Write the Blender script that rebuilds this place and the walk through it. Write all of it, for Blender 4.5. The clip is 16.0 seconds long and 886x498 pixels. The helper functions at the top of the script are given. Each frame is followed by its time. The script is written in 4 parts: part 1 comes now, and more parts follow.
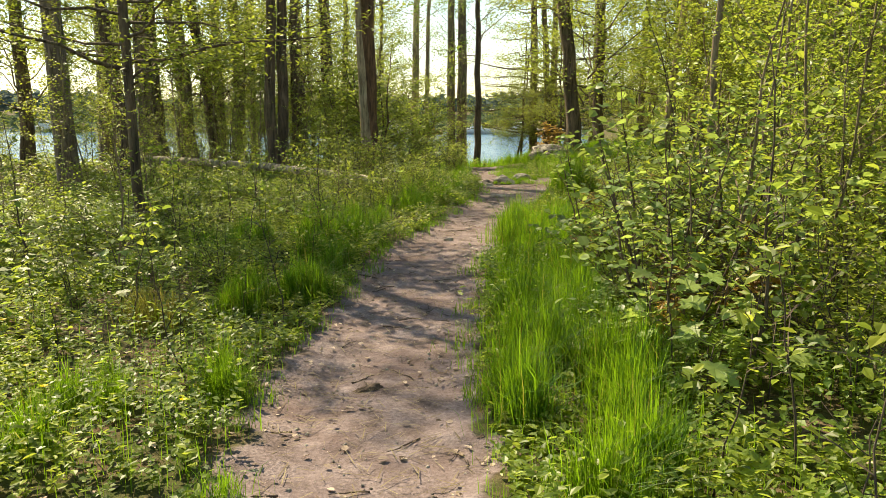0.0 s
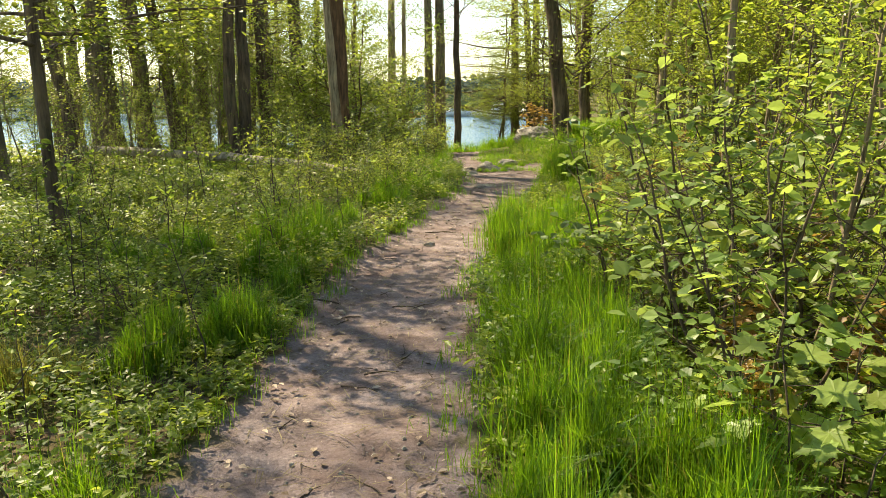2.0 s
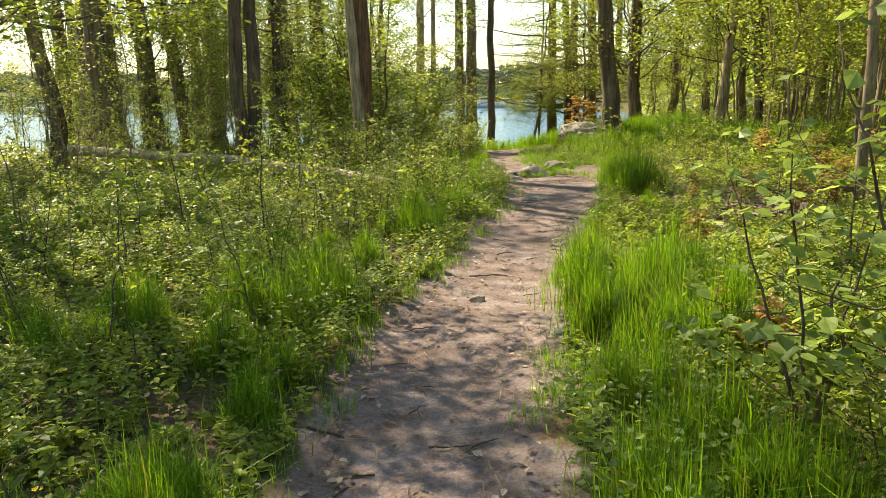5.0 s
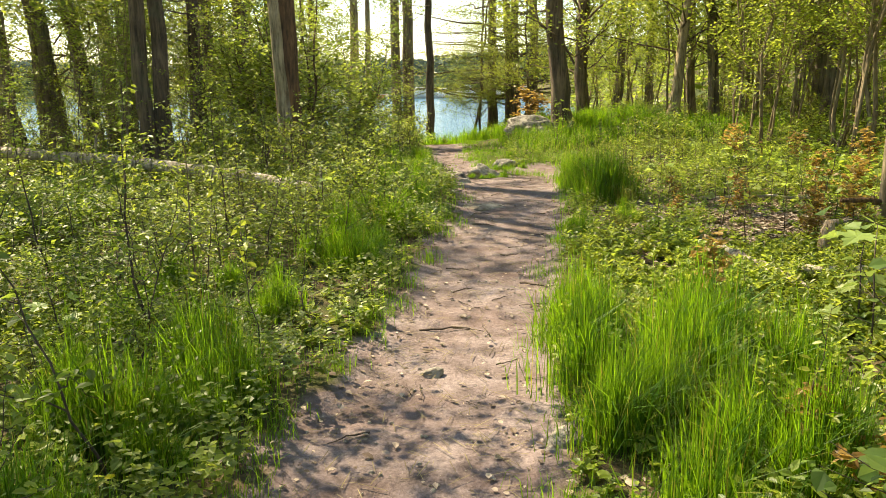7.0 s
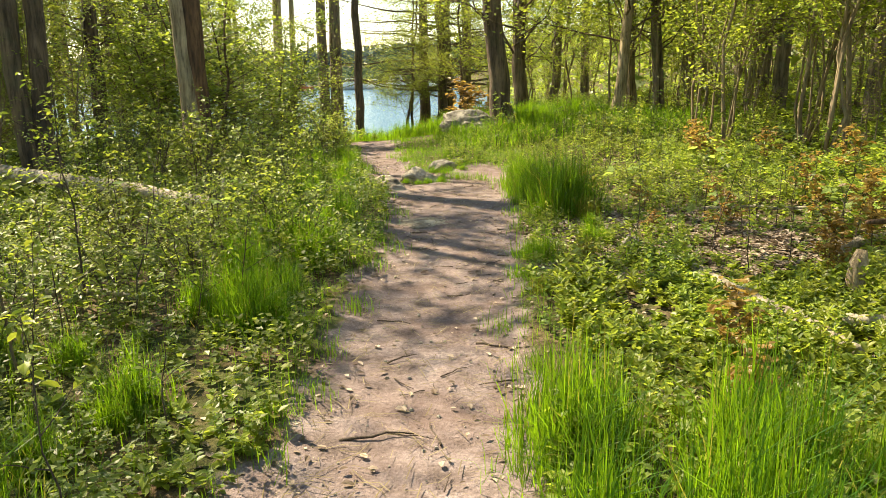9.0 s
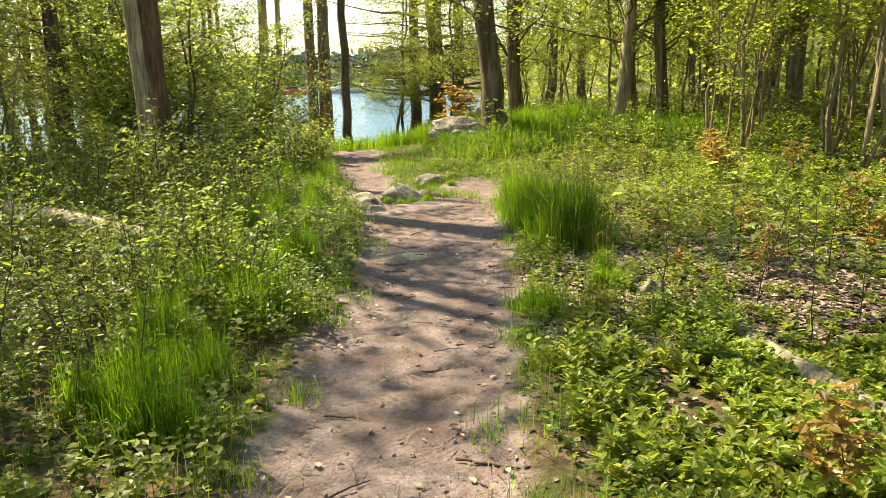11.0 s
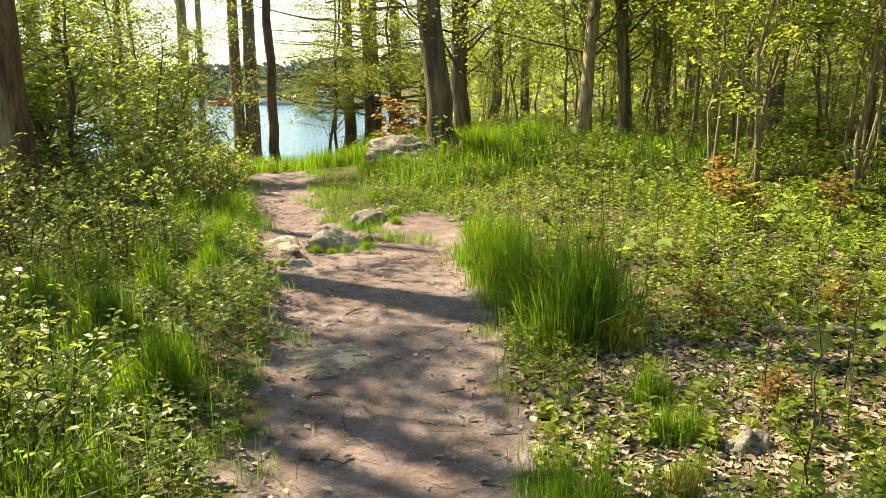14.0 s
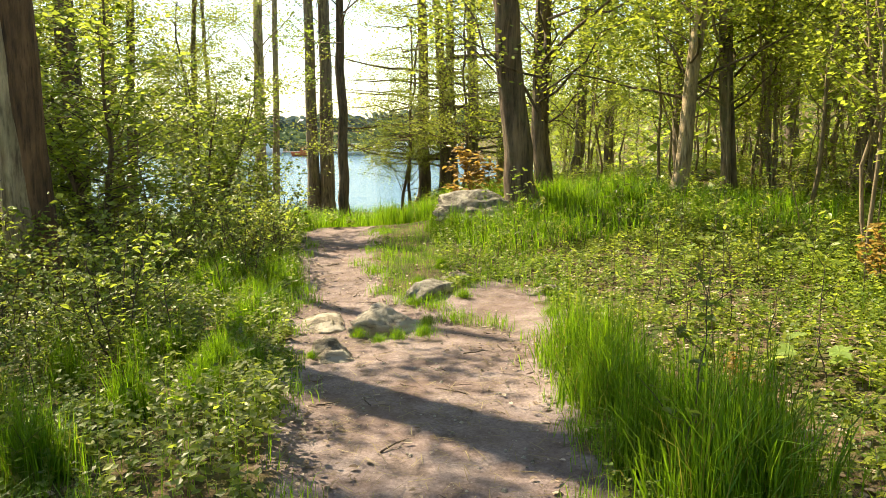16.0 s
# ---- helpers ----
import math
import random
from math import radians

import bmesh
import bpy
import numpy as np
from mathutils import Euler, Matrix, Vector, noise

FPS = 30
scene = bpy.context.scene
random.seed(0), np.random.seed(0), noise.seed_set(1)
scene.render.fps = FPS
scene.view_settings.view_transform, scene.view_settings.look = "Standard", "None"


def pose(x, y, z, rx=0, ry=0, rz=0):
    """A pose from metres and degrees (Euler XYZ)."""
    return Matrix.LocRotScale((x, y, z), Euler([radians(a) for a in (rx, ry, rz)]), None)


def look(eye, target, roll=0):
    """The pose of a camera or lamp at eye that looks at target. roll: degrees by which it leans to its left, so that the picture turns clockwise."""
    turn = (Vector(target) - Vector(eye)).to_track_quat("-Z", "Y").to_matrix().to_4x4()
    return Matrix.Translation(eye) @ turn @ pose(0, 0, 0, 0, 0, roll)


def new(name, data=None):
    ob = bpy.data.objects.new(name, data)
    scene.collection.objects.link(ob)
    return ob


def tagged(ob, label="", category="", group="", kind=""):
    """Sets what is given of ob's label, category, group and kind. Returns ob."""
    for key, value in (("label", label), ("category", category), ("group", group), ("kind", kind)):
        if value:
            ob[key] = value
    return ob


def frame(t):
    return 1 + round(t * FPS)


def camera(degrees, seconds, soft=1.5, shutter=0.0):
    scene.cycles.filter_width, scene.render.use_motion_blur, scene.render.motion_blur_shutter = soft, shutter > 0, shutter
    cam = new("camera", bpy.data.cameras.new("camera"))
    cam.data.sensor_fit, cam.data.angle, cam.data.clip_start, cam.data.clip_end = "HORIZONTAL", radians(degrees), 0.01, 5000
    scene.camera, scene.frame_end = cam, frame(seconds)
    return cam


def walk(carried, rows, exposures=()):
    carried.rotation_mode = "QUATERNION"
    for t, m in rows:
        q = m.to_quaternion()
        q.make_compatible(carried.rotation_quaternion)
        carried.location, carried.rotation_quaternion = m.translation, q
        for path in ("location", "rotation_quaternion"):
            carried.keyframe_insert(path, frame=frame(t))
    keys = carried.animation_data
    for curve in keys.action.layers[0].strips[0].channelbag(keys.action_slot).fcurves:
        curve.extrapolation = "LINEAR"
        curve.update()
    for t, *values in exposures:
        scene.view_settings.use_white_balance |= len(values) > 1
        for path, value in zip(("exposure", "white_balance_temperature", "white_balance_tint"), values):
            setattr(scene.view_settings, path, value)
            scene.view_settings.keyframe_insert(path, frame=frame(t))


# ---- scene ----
cam = camera(58.9, 16.0, soft=0.7)
PATH = [
    (0, (0.275, -0.097, 1.492), (0.119, 1.867, 1.153), 0.2),
    (0.5, (0.219, 0.32, 1.445), (0.101, 2.286, 1.098), -0.1),
    (1, (0.146, 0.739, 1.462), (0.03, 2.703, 1.103), -0.6),
    (1.5, (0.109, 1.123, 1.468), (-0.006, 3.085, 1.098), -1.1),
    (2, (0.16, 1.503, 1.459), (0.053, 3.463, 1.078), -0.6),
    (2.5, (0.155, 1.867, 1.467), (0.049, 3.825, 1.073), 0.4),
    (3, (0.106, 2.279, 1.493), (-0.002, 4.236, 1.096), -0.1),
    (3.5, (0.03, 2.674, 1.471), (-0.099, 4.629, 1.069), -0.6),
    (3.7, (-0.005, 2.843, 1.468), (-0.19, 4.795, 1.074), -0.7),
    (5.8, (-0.26, 4.534, 1.507), (-0.422, 6.486, 1.1), -0.9),
    (6, (-0.296, 4.731, 1.493), (-0.44, 6.684, 1.087), -0.8),
    (6.5, (-0.328, 5.128, 1.485), (-0.346, 7.084, 1.065), -0.6),
    (7, (-0.315, 5.53, 1.485), (-0.333, 7.484, 1.057), -0.6),
    (7.5, (-0.32, 5.865, 1.474), (-0.326, 7.816, 1.034), -0.4),
    (8, (-0.328, 6.305, 1.493), (-0.186, 8.25, 1.051), 0.4),
    (8.5, (-0.324, 6.669, 1.475), (-0.172, 8.612, 1.026), 0.1),
    (8.7, (-0.318, 6.833, 1.482), (-0.17, 8.775, 1.03), -0.3),
    (10.8, (-0.073, 8.197, 1.521), (0.086, 10.142, 1.082), -1.6),
    (11, (-0.072, 8.346, 1.509), (0.09, 10.289, 1.064), -0.9),
    (11.5, (-0.106, 8.776, 1.511), (0.078, 10.731, 1.131), -0.2),
    (12, (-0.138, 9.117, 1.477), (0.091, 11.068, 1.101), -0.2),
    (12.5, (-0.149, 9.521, 1.49), (0.086, 11.469, 1.105), -0.2),
    (13, (-0.143, 9.9, 1.461), (0.112, 11.844, 1.067), -0.1),
    (13.5, (-0.094, 10.232, 1.484), (0.24, 12.161, 1.075), -0.1),
    (14, (0.035, 10.623, 1.493), (0.362, 12.551, 1.076), -0.3),
    (14.5, (0.107, 10.981, 1.493), (0.402, 12.913, 1.071), 0.2),
    (15, (0.15, 11.359, 1.492), (0.43, 13.294, 1.067), 0.4),
    (15.5, (0.231, 11.731, 1.488), (0.508, 13.669, 1.077), 0.5),
    (16, (0.288, 12.195, 1.448), (0.426, 14.169, 1.157), -0.2),
]
walk(cam, [(t, look(eye, target, roll)) for t, eye, target, roll in PATH], [(0, 1.03, 8600, 6), (1, 1.22, 8600, 6), (3, 1.2, 8400, 5), (4, 1.22, 8500, 5), (7, 1.42, 8700, 6), (16, 1.5, 8700, 6)])

# ---- world, sun and exposure ----
SUN_EL, SUN_AZ = radians(49), radians(-45)          # azimuth from +y, to the right
world = bpy.data.worlds.new("sky")
scene.world = world
world.use_nodes = True
wn = world.node_tree
sky = wn.nodes.new("ShaderNodeTexSky")
sky.sky_type, sky.sun_disc = "NISHITA", False
sky.sun_elevation, sky.sun_rotation = SUN_EL, SUN_AZ
sky.dust_density, sky.air_density, sky.ozone_density = 0.4, 1.0, 3.0
bg = wn.nodes["Background"]
bg.inputs["Strength"].default_value = 0.115
wn.links.new(sky.outputs["Color"], bg.inputs["Color"])
sun = new("sun", bpy.data.lights.new("sun", "SUN"))
sun.data.energy, sun.data.angle, sun.data.color = 5.0, radians(0.55), (1.0, 0.93, 0.82)
toward = Vector((math.sin(SUN_AZ) * math.cos(SUN_EL), math.cos(SUN_AZ) * math.cos(SUN_EL), math.sin(SUN_EL)))
sun.matrix_world = look(toward * 60, (0, 0, 0))


# ---- materials ----
def material(name):
    m = bpy.data.materials.new(name)
    m.use_nodes = True
    nt = m.node_tree
    return m, nt, nt.nodes["Principled BSDF"], nt.nodes["Material Output"]


def link(nt, a, b):
    nt.links.new(a, b)


def node(nt, kind, **values):
    n = nt.nodes.new("ShaderNode" + kind)
    for key, value in values.items():
        n.inputs[key.replace("_", " ")].default_value = value
    return n


def ramp(nt, src, stops):
    n = nt.nodes.new("ShaderNodeValToRGB")
    e = n.color_ramp.elements
    while len(e) < len(stops):
        e.new(0.5)
    for el, (p, c) in zip(e, stops):
        el.position, el.color = p, (*c, 1)
    link(nt, src, n.inputs["Fac"])
    return n.outputs["Color"]


def mixed(nt, fac, a, b, mode="MIX"):
    n = nt.nodes.new("ShaderNodeMix")
    n.data_type, n.blend_type = "RGBA", mode
    for sock, v in ((n.inputs[0], fac), (n.inputs[6], a), (n.inputs[7], b)):
        if hasattr(v, "is_output"):
            link(nt, v, sock)
        else:
            sock.default_value = v if isinstance(v, (int, float)) else (*v, 1)
    return n.outputs[2]


def noise_tex(nt, scale, detail=6, rough=0.6, stretch=None, space="Object"):
    co = nt.nodes.new("ShaderNodeTexCoord").outputs[space]
    if stretch:
        mp = nt.nodes.new("ShaderNodeMapping")
        mp.inputs["Scale"].default_value = stretch
        link(nt, co, mp.inputs["Vector"])
        co = mp.outputs["Vector"]
    n = node(nt, "TexNoise", Scale=scale, Detail=detail, Roughness=rough)
    link(nt, co, n.inputs["Vector"])
    return n.outputs["Fac"]


def bumped(nt, bsdf, height, strength, distance):
    b = node(nt, "Bump", Strength=strength, Distance=distance)
    link(nt, height, b.inputs["Height"])
    link(nt, b.outputs["Normal"], bsdf.inputs["Normal"])


def leaf_material(name, dark, light, through_colour, share=0.48, gloss=0.42):
    m, nt, bsdf, out = material(name)
    geo = nt.nodes.new("ShaderNodeNewGeometry").outputs["Random Per Island"]
    per = nt.nodes.new("ShaderNodeObjectInfo").outputs["Random"]
    mid = [(a + b) / 2 for a, b in zip(dark, light)]
    col = ramp(nt, geo, [(0.0, [c * 0.72 for c in dark]), (0.35, dark), (0.65, mid), (1.0, light)])
    hsv = node(nt, "HueSaturation")
    for sock, lo, hi in (("Value", 0.7, 1.25), ("Hue", 0.485, 0.515)):
        mr = node(nt, "MapRange", To_Min=lo, To_Max=hi)
        link(nt, per, mr.inputs["Value"])
        link(nt, mr.outputs["Result"], hsv.inputs[sock])
    link(nt, col, hsv.inputs["Color"])
    veins = noise_tex(nt, 60, 3)
    col = mixed(nt, 0.35, hsv.outputs["Color"], ramp(nt, veins, [(0.3, (0.5, 0.5, 0.5)), (0.7, (1.3, 1.3, 1.3))]), "MULTIPLY")
    link(nt, col, bsdf.inputs["Base Color"])
    bsdf.inputs["Roughness"].default_value = gloss
    bsdf.inputs["Specular IOR Level"].default_value = 0.34
    tr = nt.nodes.new("ShaderNodeBsdfTranslucent")
    link(nt, ramp(nt, geo, [(0.0, [c * 0.45 for c in through_colour]), (0.5, [c * 0.8 for c in through_colour]), (1.0, through_colour)]), tr.inputs["Color"])
    mx = node(nt, "MixShader", Fac=share)
    link(nt, bsdf.outputs[0], mx.inputs[1])
    link(nt, tr.outputs[0], mx.inputs[2])
    link(nt, mx.outputs[0], out.inputs["Surface"])
    return m


def bark_material(name, dark, light, scale=9.0, depth=0.02, moss=0.0):
    m, nt, bsdf, out = material(name)
    ridges = noise_tex(nt, scale, 8, 0.65, (1.0, 1.0, 0.16))
    blotch = noise_tex(nt, 1.7, 4)
    col = ramp(nt, ridges, [(0.32, dark), (0.68, light)])
    crack = noise_tex(nt, scale * 2.6, 7, 0.7, (1.0, 1.0, 0.11))
    col = mixed(nt, 0.8, col, ramp(nt, crack, [(0.36, (0.3, 0.27, 0.24)), (0.5, (1, 1, 1)), (0.68, (1.25, 1.2, 1.12))]), "MULTIPLY")
    col = mixed(nt, 0.6, col, ramp(nt, blotch, [(0.3, (0.55, 0.53, 0.5)), (0.7, (1.25, 1.22, 1.15))]), "MULTIPLY")
    if moss:
        patch = ramp(nt, noise_tex(nt, 3.1, 5), [(0.52, (0, 0, 0)), (0.66, (moss, moss, moss))])
        col = mixed(nt, patch, col, (0.16, 0.19, 0.10))
    link(nt, col, bsdf.inputs["Base Color"])
    bsdf.inputs["Roughness"].default_value = 0.9
    both = nt.nodes.new("ShaderNodeMath")
    both.operation = "ADD"
    link(nt, ridges, both.inputs[0])
    link(nt, crack, both.inputs[1])
    bumped(nt, bsdf, both.outputs[0], 1.0, depth)
    return m


def stone_material(name, dark, light):
    m, nt, bsdf, out = material(name)
    grain = noise_tex(nt, 14, 9, 0.7)
    lichen = noise_tex(nt, 3.4, 5)
    col = ramp(nt, grain, [(0.3, dark), (0.7, light)])
    col = mixed(nt, ramp(nt, lichen, [(0.5, (0, 0, 0)), (0.56, (0.75, 0.75, 0.75))]), col, (0.42, 0.39, 0.33))
    streak = noise_tex(nt, 6.0, 7, 0.75, (0.5, 1.4, 2.2))
    col = mixed(nt, ramp(nt, streak, [(0.40, (0.8, 0.8, 0.8)), (0.5, (0, 0, 0))]), col, (0.07, 0.06, 0.05))
    link(nt, col, bsdf.inputs["Base Color"])
    bsdf.inputs["Roughness"].default_value = 1.0
    bsdf.inputs["Specular IOR Level"].default_value = 0.1
    bumped(nt, bsdf, grain, 0.9, 0.04)
    return m


def ground_material():
    """Trodden dirt where the attribute 'trod' is high, leaf litter and moss elsewhere."""
    m, nt, bsdf, out = material("forest_floor")
    at = nt.nodes.new("ShaderNodeAttribute")
    at.attribute_name = "trod"
    coarse, mid, fine = noise_tex(nt, 0.7, 5), noise_tex(nt, 5, 7, 0.65), noise_tex(nt, 55, 5, 0.7)
    dirt = ramp(nt, mid, [(0.28, (0.12, 0.092, 0.082)), (0.48, (0.236, 0.186, 0.180)), (0.75, (0.37, 0.31, 0.305))])
    dirt = mixed(nt, 0.7, dirt, ramp(nt, fine, [(0.3, (0.48, 0.46, 0.45)), (0.55, (1.1, 1.1, 1.1)), (0.72, (1.6, 1.58, 1.55))]), "MULTIPLY")
    dirt = mixed(nt, 0.5, dirt, ramp(nt, coarse, [(0.3, (0.66, 0.62, 0.6)), (0.7, (1.15, 1.13, 1.1))]), "MULTIPLY")
    humus = ramp(nt, noise_tex(nt, 1.5, 6, 0.62), [(0.46, (0, 0, 0)), (0.64, (0.75, 0.75, 0.75))])
    dirt = mixed(nt, humus, dirt, mixed(nt, 0.55, dirt, (0.17, 0.108, 0.09)))
    vor = node(nt, "TexVoronoi", Scale=38.0)
    link(nt, nt.nodes.new("ShaderNodeTexCoord").outputs["Object"], vor.inputs["Vector"])
    litter = mixed(nt, vor.outputs["Color"], (0.055, 0.037, 0.022), (0.20, 0.142, 0.092))
    litter = mixed(nt, ramp(nt, noise_tex(nt, 2.3, 6), [(0.40, (0, 0, 0)), (0.6, (0.85, 0.85, 0.85))]), litter, (0.055, 0.08, 0.02))
    edge = nt.nodes.new("ShaderNodeMath")
    edge.operation = "MULTIPLY_ADD"
    link(nt, mid, edge.inputs[0])
    edge.inputs[1].default_value = 1.1
    edge.inputs[2].default_value = -0.55
    add = nt.nodes.new("ShaderNodeMath")
    add.operation = "ADD"
    link(nt, at.outputs["Fac"], add.inputs[0])
    link(nt, edge.outputs[0], add.inputs[1])
    fac = ramp(nt, add.outputs[0], [(0.35, (0, 0, 0)), (0.62, (1, 1, 1))])
    link(nt, mixed(nt, fac, litter, dirt), bsdf.inputs["Base Color"])
    bsdf.inputs["Roughness"].default_value = 1.0
    bsdf.inputs["Specular IOR Level"].default_value = 0.1
    hsum = nt.nodes.new("ShaderNodeMath")
    hsum.operation = "ADD"
    link(nt, mid, hsum.inputs[0])
    link(nt, fine, hsum.inputs[1])
    bumped(nt, bsdf, hsum.outputs[0], 0.75, 0.025)
    return m


def water_material():
    m, nt, bsdf, out = material("lake_water")
    bsdf.inputs["Base Color"].default_value = (0.045, 0.13, 0.19, 1)
    bsdf.inputs["Roughness"].default_value = 0.12
    bsdf.inputs["IOR"].default_value = 1.33
    bumped(nt, bsdf, noise_tex(nt, 0.9, 5, 0.6, (0.5, 1.6, 1)), 0.5, 0.25)
    return m


def plain(name, colour, rough=0.6, spread=0.25, scale=8):
    m, nt, bsdf, out = material(name)
    n = noise_tex(nt, scale, 5)
    low, high = [c * (1 - spread) for c in colour], [min(1, c * (1 + spread)) for c in colour]
    link(nt, ramp(nt, n, [(0.3, low), (0.7, high)]), bsdf.inputs["Base Color"])
    bsdf.inputs["Roughness"].default_value = rough
    return m


FLOOR = ground_material()
WATER = water_material()
LEAF_SPRING = leaf_material("spring_leaf", (0.13, 0.18, 0.026), (0.30, 0.335, 0.055), (0.53, 0.61, 0.08))
LEAF_GREEN = leaf_material("green_leaf", (0.085, 0.14, 0.026), (0.18, 0.25, 0.05), (0.40, 0.54, 0.075))
LEAF_HERB = leaf_material("herb_leaf", (0.115, 0.18, 0.03), (0.285, 0.35, 0.06), (0.52, 0.64, 0.085))
LEAF_MAPLE = leaf_material("maple_leaf", (0.13, 0.21, 0.05), (0.28, 0.37, 0.10), (0.50, 0.65, 0.13))
LEAF_RUST = leaf_material("young_rust_leaf", (0.22, 0.135, 0.04), (0.45, 0.30, 0.09), (0.64, 0.42, 0.10))
LEAF_DEAD = leaf_material("dead_leaf", (0.15, 0.10, 0.07), (0.52, 0.41, 0.32), (0.2, 0.13, 0.07), 0.12, 0.7)
GRASS = leaf_material("grass_blade", (0.04, 0.12, 0.012), (0.145, 0.26, 0.028), (0.31, 0.56, 0.03), 0.5, 0.5)
GRASS_YELLOW = leaf_material("yellowed_grass", (0.16, 0.17, 0.03), (0.30, 0.27, 0.06), (0.5, 0.46, 0.08), 0.5, 0.5)
GRASS_DRY = leaf_material("dry_grass", (0.22, 0.17, 0.08), (0.36, 0.30, 0.16), (0.3, 0.24, 0.1), 0.25, 0.6)
PETAL = leaf_material("yellow_petal", (0.6, 0.42, 0.01), (0.75, 0.6, 0.03), (0.7, 0.5, 0.02), 0.3)
BARK = bark_material("grey_brown_bark", (0.075, 0.055, 0.04), (0.30, 0.23, 0.165), moss=0.35)
BARK_DARK = bark_material("dark_bark", (0.045, 0.031, 0.021), (0.25, 0.175, 0.12), 8, 0.035, moss=0.2)
BARK_PALE = bark_material("pale_bark", (0.22, 0.155, 0.095), (0.60, 0.48, 0.33), 11, 0.03, moss=0.25)
BARK_TAN = bark_material("tan_young_bark", (0.12, 0.085, 0.05), (0.36, 0.28, 0.18), 14, 0.01, moss=0.3)
BARK_TORN = bark_material("torn_red_brown_bark", (0.06, 0.032, 0.018), (0.28, 0.155, 0.085), 9, 0.04)
TWIG = bark_material("twig_bark", (0.05, 0.036, 0.026), (0.15, 0.11, 0.08), 30, 0.003)
BIRCH = bark_material("bleached_wood", (0.13, 0.10, 0.07), (0.66, 0.58, 0.47), 7, 0.04, moss=0.5)
STONE = stone_material("grey_stone", (0.15, 0.125, 0.095), (0.40, 0.35, 0.28))
STONE_PALE = stone_material("pale_stone", (0.22, 0.195, 0.155), (0.50, 0.455, 0.385))
STONE_STREAKED = stone_material("streaked_boulder", (0.07, 0.062, 0.052), (0.36, 0.335, 0.29))
# a little distance haze mixed into the colour: lighter and slightly blue
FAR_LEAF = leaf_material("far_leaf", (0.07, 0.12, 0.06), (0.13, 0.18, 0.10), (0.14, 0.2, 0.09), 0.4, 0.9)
# blue distance haze put into the leaf colour of the far hills
FAR_HAZE = leaf_material("far_hazy_leaf", (0.08, 0.13, 0.13), (0.14, 0.20, 0.20), (0.14, 0.2, 0.16), 0.4, 0.9)
BOAT_WHITE = plain("white_gelcoat", (0.78, 0.78, 0.76), 0.35, 0.06)
BOAT_RED = plain("orange_red_cover", (0.55, 0.12, 0.04), 0.6, 0.15)
DOCK_WOOD = plain("weathered_planks", (0.30, 0.27, 0.24), 0.9)
GLASS_DARK = plain("dark_window", (0.03, 0.04, 0.05), 0.1, 0.1)

# ---- geometry kit ----
rng = np.random.default_rng(11)


def mesh_of(name, verts, faces, mat, smooth=False):
    me = bpy.data.meshes.new(name)
    me.from_pydata(np.asarray(verts).reshape(-1, 3).tolist(), [], np.asarray(faces).tolist())
    me.materials.append(mat)
    if smooth:
        me.polygons.foreach_set("use_smooth", np.ones(len(me.polygons), dtype=bool))
    me.update()
    return me


def leafy_mesh(name, wood, leaf, wood_mat, leaf_mat):
    """Twigs and leaves in one mesh, each with its own material."""
    n, k = len(wood[0]), len(wood[1])
    f = wood[1].tolist() + (leaf[1] + n).tolist()
    me = bpy.data.meshes.new(name)
    me.from_pydata(np.concatenate([wood[0], leaf[0]]).tolist(), [], f)
    me.materials.append(wood_mat)
    me.materials.append(leaf_mat)
    me.polygons.foreach_set("material_index", (np.arange(len(f)) >= k).astype(np.int32))
    me.update()
    return me


def part(name, me, parent, label=""):
    ob = new(name, me)
    ob.parent = parent
    return tagged(ob, label) if label else ob


def joined(pieces):
    """Several (verts, faces) with the same corner count as one."""
    vs, fs, n = [], [], 0
    for v, f in pieces:
        vs.append(v)
        fs.append(np.asarray(f) + n)
        n += len(v)
    return np.concatenate(vs), np.concatenate(fs)


def tube(points, radii, sides=8, rough=0.0, closed=True):
    p = np.asarray(points, float)
    r = np.asarray(radii, float)
    if closed:
        p = np.concatenate([p[:1], p, p[-1:]])
        r = np.concatenate([[1e-4], r, [1e-4]])
    n = len(p)
    d = np.gradient(p, axis=0)
    d[np.linalg.norm(d, axis=1) < 1e-9] = p[-1] - p[0]
    d /= np.linalg.norm(d, axis=1)[:, None]
    ref = np.array([1.0, 0, 0]) if abs(d[n // 2][0]) < 0.8 else np.array([0, 1.0, 0])
    u = np.cross(d, ref)
    u /= np.linalg.norm(u, axis=1)[:, None]
    w = np.cross(d, u)
    a = np.linspace(0, 2 * np.pi, sides, endpoint=False)
    rr = r[:, None] * (1 + rough * (rng.random((n, sides)) - 0.5))
    v = p[:, None] + rr[..., None] * (np.cos(a)[None, :, None] * u[:, None] + np.sin(a)[None, :, None] * w[:, None])
    i, j = np.meshgrid(np.arange(n - 1), np.arange(sides), indexing="ij")
    k = (j + 1) % sides
    f = np.stack([i * sides + j, i * sides + k, (i + 1) * sides + k, (i + 1) * sides + j], -1).reshape(-1, 4)
    return v.reshape(-1, 3), f


